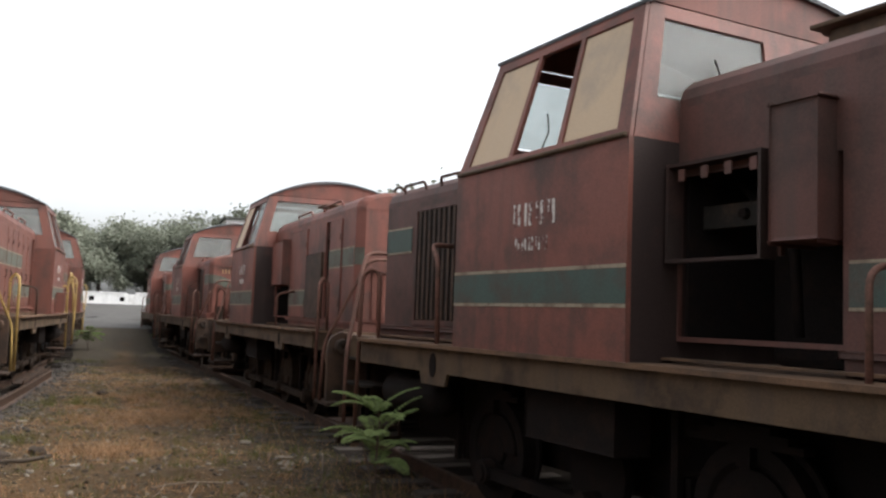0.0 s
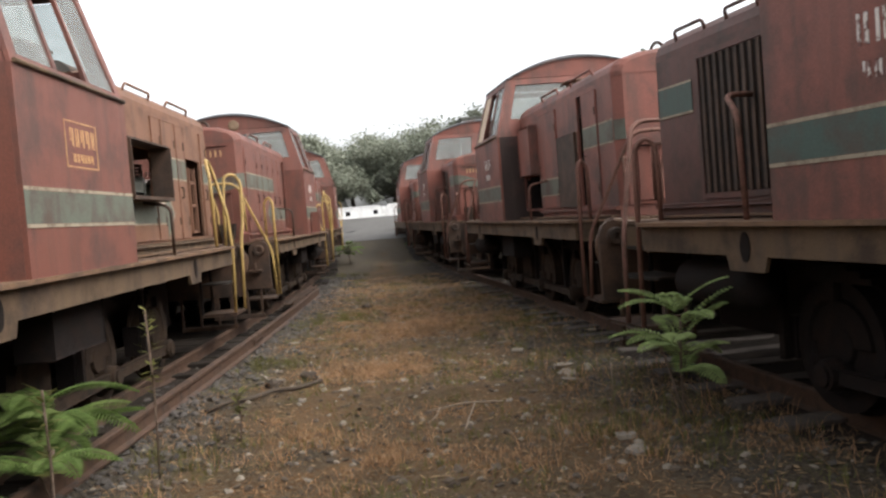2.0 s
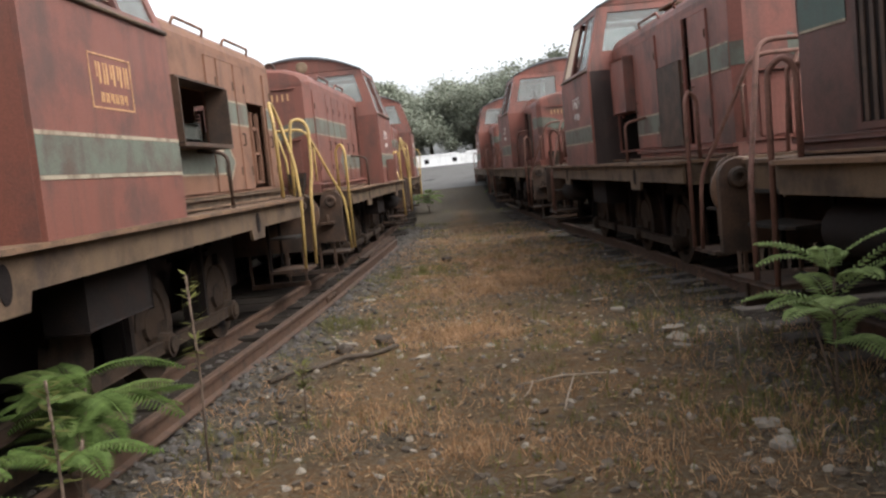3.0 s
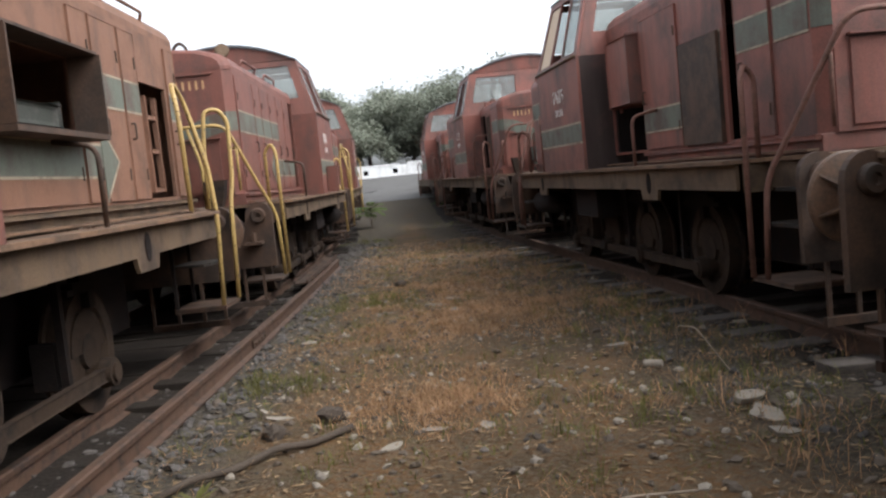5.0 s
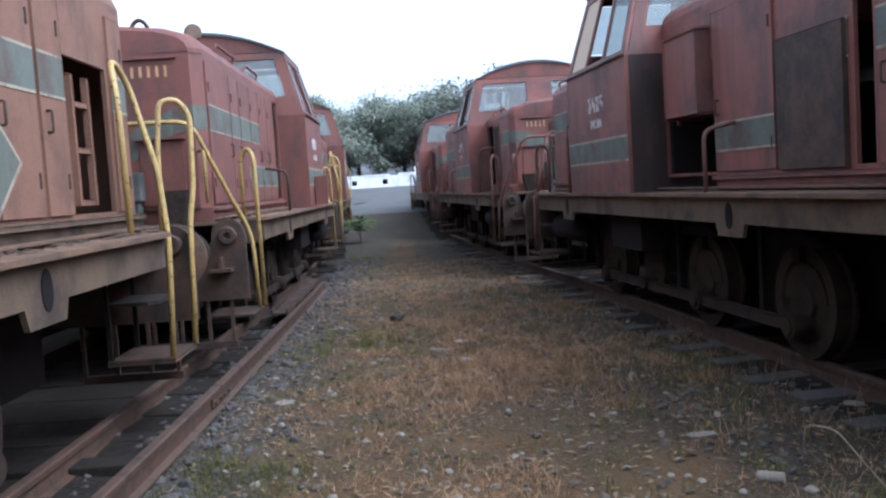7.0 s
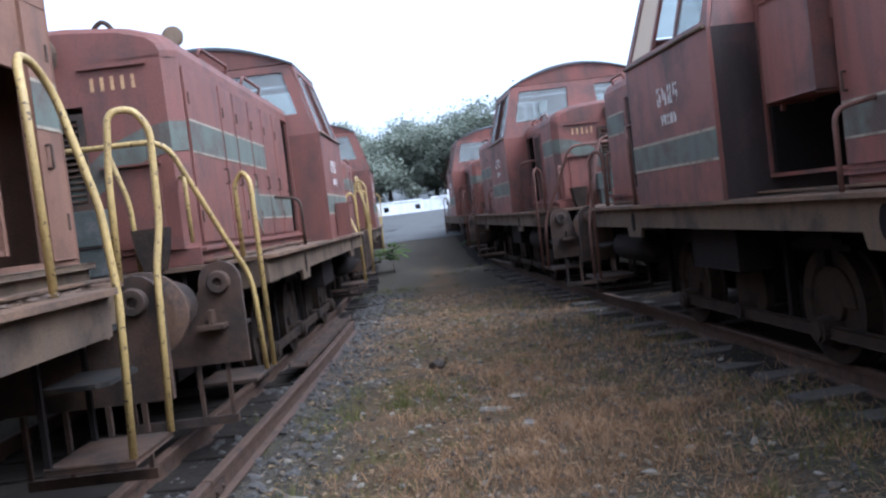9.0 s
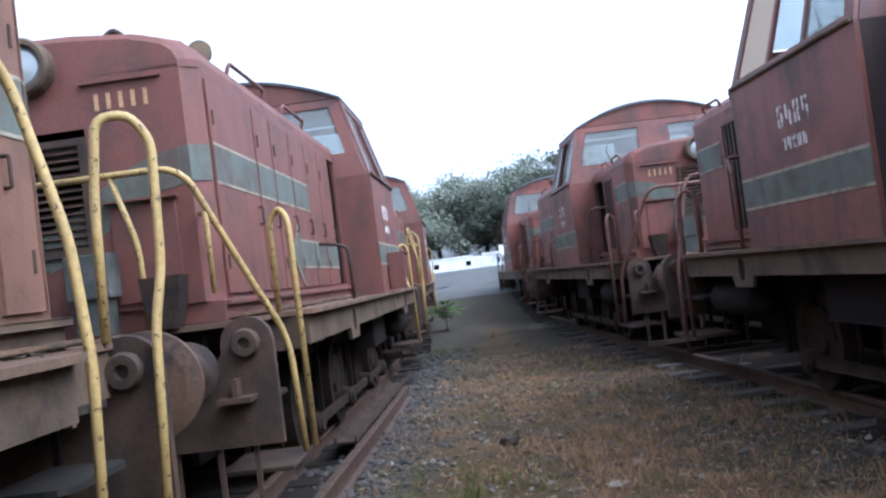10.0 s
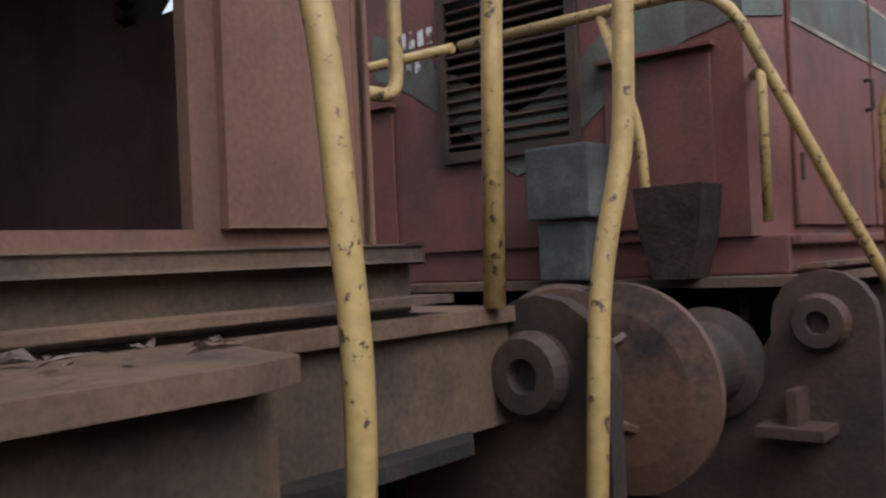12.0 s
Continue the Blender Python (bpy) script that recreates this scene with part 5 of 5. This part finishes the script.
for _ in range(160):
    y = rg.uniform(8, 26)
    green.append((track_x(y) - rg.uniform(1.0, 2.2), y, .08, 10, rg.uniform(.05, .2), 1.0))
    straw.append((track_x(y) - rg.uniform(1.0, 2.4), y, .09, 10, rg.uniform(.06, .22), 1.2))
blades("dry_grass", "straw", straw, 41, "dry orange-brown straw grass in flattened tufts")
blades("weeds", "weed", green, 42, "low yellow-green weeds between the stones")


def broken_slab(x, y, w, d, h, rz, seed):
    r = random.Random(seed)
    n = 9
    pts = []
    for k in range(n):
        a = 2 * math.pi * k / n
        q = r.uniform(.55, 1.15)
        pts.append((w * q * math.cos(a), d * q * math.sin(a), -h * .4))
    h *= .6
    bm = extrude_outline(bmesh.new(), pts, (r.uniform(-.02, .02), r.uniform(-.02, .02), h))
    bmesh.ops.bevel(bm, geom=list(bm.edges), offset=h * .12, segments=1, affect="EDGES")
    ob = part("broken_stone", bm, "pale_stone")
    ob.matrix_world = pose(x, y, ground_height(x, y) + h * .3, r.uniform(-6, 6), r.uniform(-6, 6), rz)
    return tagged(ob, "pale broken concrete piece lying on the ground", "stone", "broken stones on the path")


for k, (x, y, w, d, h) in enumerate(((3.8, 14.52, .12, .06, .05), (4.25, 12.66, .2, .1, .06), (4.26, 12.3, .16, .1, .06), (4.22, 11.95, .12, .08, .05), (2.31, 12.61, .1, .06, .03), (2.06, 12.35, .1, .05, .03), (2.65, 12.65, .08, .06, .03),
                                     (1.25, 13.3, .14, .06, .03), (4.24, 9.74, .09, .07, .06), (4.23, 9.43, .11, .08, .06), (3.82, 10.51, .09, .05, .04), (2.25, 18.08, .16, .08, .05), (2.49, 18.41, .12, .07, .05), (2.49, 17.4, .1, .07, .05), (4.98, 15.0, .07, .06, .1), (1.0, 16.2, .1, .08, .05), (3.1, 16.0, .06, .05, .03))):
    broken_slab(x, y, w, d, h, k * 47, 60 + k)

for k, (x, y, r) in enumerate(((1.62, 13.08, .1), (1.755, 20.2, .09), (1.3, 12.75, .08))):
    clod = new("earth_clod", rock_mesh("earth_clod", "dark_bark", 90 + k, .7, 2))
    clod.matrix_world = pose(x, y, ground_height(x, y) + r * .3, 0, 0, k * 70) @ Matrix.Scale(r, 4)
    tagged(clod, "dark clod of earth and roots on the path", "clod")

can = part("drink_can", lathe(bmesh.new(), [(.02, 0), (.033, .005), (.033, .13), (.026, .14), (0, .14)], (0, 0, 0), (0, 1, 0), 16), "pale_stone")
can.matrix_world = pose(3.96, 13.6, .05, 0, 0, 62)
tagged(can, "pale crushed can lying in the grass", "can")


def stick(name, pts, r, mat, label):
    pts = [(x, y, z + ground_height(x, y)) for x, y, z in pts]
    ob = part(name, tubes(pts, r=r, round_by=.05), mat)
    return tagged(ob, label, "branch")


stick("fallen_branch", [(.85, 11.8, .02), (1.0, 12.0, .05), (1.2, 12.1, .03), (1.38, 12.4, .05), (1.58, 12.5, .03), (1.8, 12.72, .03)], .021, "dark_bark", "fallen dead branch lying on the ground")
stick("twig", [(2.87, 11.08, .04), (3.2, 11.16, .06), (3.52, 11.2, .03)], .007, "pale_twig", "bleached forked twig lying on the ground")
stick("twig", [(2.98, 11.1, .06), (2.95, 10.92, .03), (2.9, 10.8, .01)], .005, "pale_twig", "bleached short twig lying on the ground")
stick("twig", [(3.28, 11.15, .06), (3.2, 10.7, .03), (3.16, 10.4, .01)], .006, "pale_twig", "bleached short twig lying on the ground")
stick("bent_stem", [(4.09, 13.7, 0), (4.1, 13.68, .26), (4.2, 13.55, .28), (4.32, 13.2, .05)], .004, "pale_twig", "bent dry pale stem standing in the weeds")
stick("stem", [(4.42, 11.0, 0), (4.41, 10.98, .35)], .006, "pale_twig", "upright dry stem beside the track")


# ---- plants ----
def frond(bm, p, yaw, length, rise, droop, pairs, leaf, width, fold=-.18):
    """An arching leaf stalk with pairs of narrow leaflets."""
    d = Vector((math.cos(yaw), math.sin(yaw), 0))
    side = Vector((-d.y, d.x, 0))
    prev = None
    for k in range(pairs + 1):
        s = k / pairs
        q = p + d * length * s + Vector((0, 0, rise * s - droop * s * s))
        tan = (d * length + Vector((0, 0, rise - 2 * droop * s))).normalized()
        up = side.cross(tan) * -1
        if prev is not None:
            e = side * .004
            bm.faces.new([bm.verts.new(v) for v in (prev - e, prev + e, q + e, q - e)])
        prev = q
        if k == 0:
            continue
        L = leaf * (math.sin(math.pi * min(.97, .12 + .85 * s)) ** .6)
        for sg in (1, -1):
            tip = q + (side * sg * .92 + tan * .35).normalized() * L + up * fold * L
            w = tan * width
            mid = (q + tip) / 2 + up * .06 * L
            a, b2, c, e2, f = [bm.verts.new(v) for v in (q, mid - w, tip, mid + w, mid + up * .012)]
            bm.faces.new((a, b2, f))
            bm.faces.new((b2, c, f))
            bm.faces.new((c, e2, f))
            bm.faces.new((e2, a, f))
    return bm


def fern(x, y, height, reach, count, seed, pairs, leaf, width, label, spread=6.28, start=0.0, up=1.0, mat="fern", fold=-.18):
    r = random.Random(seed)
    t = thing("fern_plant", x, y, ground_height(x, y), 0, label, "plant")
    part("stem", tubes([(0, 0, -.02), (.01, .02, height * .5), (.03, .03, height * .72)], r=.009), "bark", t)
    part("stem", tubes([(0.02, 0.01, -.02), (-.06, .04, height * .35), (-.12, .06, height * .55)], r=.007), "bark", t)
    for k in range(count):
        yaw = start + spread * k / count + r.uniform(-.25, .25)
        z = height * r.uniform(.35, .78)
        bm = bmesh.new()
        L = reach * r.uniform(.7, 1.05)
        frond(bm, Vector((r.uniform(-.06, .06), r.uniform(-.06, .06), z)), yaw, L, L * r.uniform(.35, .75) * up, L * r.uniform(.35, .7) * up ** .3, pairs, leaf * r.uniform(.8, 1.1), width, fold)
        part("frond", bm, mat, t)
    return t


fern(4.7, 9.95, 1.06, .46, 20, 71, 17, .12, .0095, "pale green ferny shrub with broad upright fronds", up=1.5, mat="pale_fern", fold=-.05)
fern(.32, 9.75, .76, .66, 24, 72, 30, .15, .008, "green ferny shrub growing beside the loose rail")
fern(.55, 9.2, .5, .5, 9, 73, 18, .12, .011, "low green ferny shrub beside the loose rail")
fern(.2, 8.6, .55, .5, 9, 76, 18, .12, .011, "low green ferny shrub beside the loose rail")
fern(2.75, 38.5, .9, .7, 16, 74, 14, .16, .03, "green bush at the end of the far locomotive")
fern(.1, 36, .9, .7, 14, 75, 14, .16, .03, "green bush beside the straight track")


def weed_stalk(x, y, h, seed, label):
    r = random.Random(seed)
    t = thing("weed_stalk", x, y, ground_height(x, y), 0, label, "plant")
    part("stem", tubes([(0, 0, -.02), (.02, .0, h * .5), (.0, .02, h)], r=.007), "bark", t)
    bm = bmesh.new()
    for k in range(46):
        z = h * r.uniform(.5, 1.0)
        a = r.uniform(0, 6.3)
        L = r.uniform(.05, .13)
        p = Vector((.01, .01, z))
        q = p + Vector((math.cos(a), math.sin(a), r.uniform(-.2, .6))) * L
        w = Vector((-math.sin(a), math.cos(a), 0)) * .013
        m = (p + q) / 2
        bm.faces.new([bm.verts.new(v) for v in (p, m - w, q, m + w)])
    part("leaves", bm, "weed", t)
    return t


weed_stalk(1.07, 9.68, 1.15, 81, "tall dry weed stalk with small seed leaves")
weed_stalk(1.38, 10.78, .4, 82, "short dry weed stalk on the ground")
weed_stalk(1.0, 8.2, .9, 83, "tall dry weed stalk with small seed leaves")

rc = random.Random(55)
verts, faces = [], []
for _ in range(14000):
    x, y = on_path(rc)
    a, L, w = rc.uniform(0, 6.3), rc.uniform(.008, .05), rc.uniform(.003, .016)
    c, s2 = math.cos(a), math.sin(a)
    z = ground_height(x, y) + rc.uniform(.004, .014)
    i = len(verts)
    verts += [(x - c * L, y - s2 * L, z), (x + s2 * w, y - c * w, z + rc.uniform(0, .008)), (x + c * L, y + s2 * L, z + rc.uniform(-.003, .006)), (x - s2 * w, y + c * w, z)]
    faces.append((i, i + 1, i + 2, i + 3))
me = bpy.data.meshes.new("dry_litter")
me.from_pydata(verts, [], faces)
me.materials.append(M["chaff"])
tagged(new("dry_litter", me), "dry leaf scraps and chaff strewn on the earth", "leaf litter", kind="stuff")

# dead leaves and twigs lying on the straight row's nearest deck
rl = random.Random(91)
verts, faces = [], []
for _ in range(110):
    x, y = rl.uniform(.3, .54), rl.uniform(12.5, 15.0)
    a, L, w = rl.uniform(0, 6.3), rl.uniform(.015, .04), rl.uniform(.003, .008)
    dx, dy = math.cos(a) * L, math.sin(a) * L
    i = len(verts)
    z = ZD + .014
    verts += [(x - dx, y - dy, z), (x - dy * w / L, y + dx * w / L, z + .006), (x + dx, y + dy, z + .003), (x + dy * w / L, y - dx * w / L, z + .004)]
    faces.append((i, i + 1, i + 2, i + 3))
me = bpy.data.meshes.new("leaf_litter")
me.from_pydata(verts, [], faces)
me.materials.append(M["bark"])
tagged(new("leaf_litter", me), "dead brown leaves lying on the deck", "leaves", kind="stuff")


# ---- leaf litter and flaked rust on the walkway beside the first hood ----
def deck_litter(loco, y0, y1, count, seed):
    r = random.Random(seed)
    m = loco.matrix_world
    verts, faces = [], []
    for _ in range(count):
        y = r.uniform(y0, y1)
        x = HW + .14 + abs(r.gauss(0, .1))
        if x > W:
            continue
        p = Vector((x * r.choice((1, -1)), y, ZD + r.uniform(.004, .014)))
        a, L, w = r.uniform(0, 6.3), r.uniform(.008, .035), r.uniform(.002, .008)
        u, v = Vector((math.cos(a), math.sin(a), 0)) * L, Vector((-math.sin(a), math.cos(a), 0)) * w
        i = len(verts)
        curl = Vector((0, 0, r.uniform(.003, .014)))
        verts += [tuple(m @ q) for q in (p - u, p - v + curl, p + u + curl * .5, p + v + curl * .3)]
        faces.append((i, i + 1, i + 2, i + 3))
    me = bpy.data.meshes.new("leaf_litter")
    me.from_pydata(verts, [], faces)
    me.materials.append(M["bark"])
    return tagged(new("leaf_litter", me), "dry leaves and rust flakes lying on the walkway", "litter", kind="stuff")


deck_litter(left_a, -5.0, -2.0, 300, 91)
deck_litter(left_b, -5.0, -2.5, 200, 92)
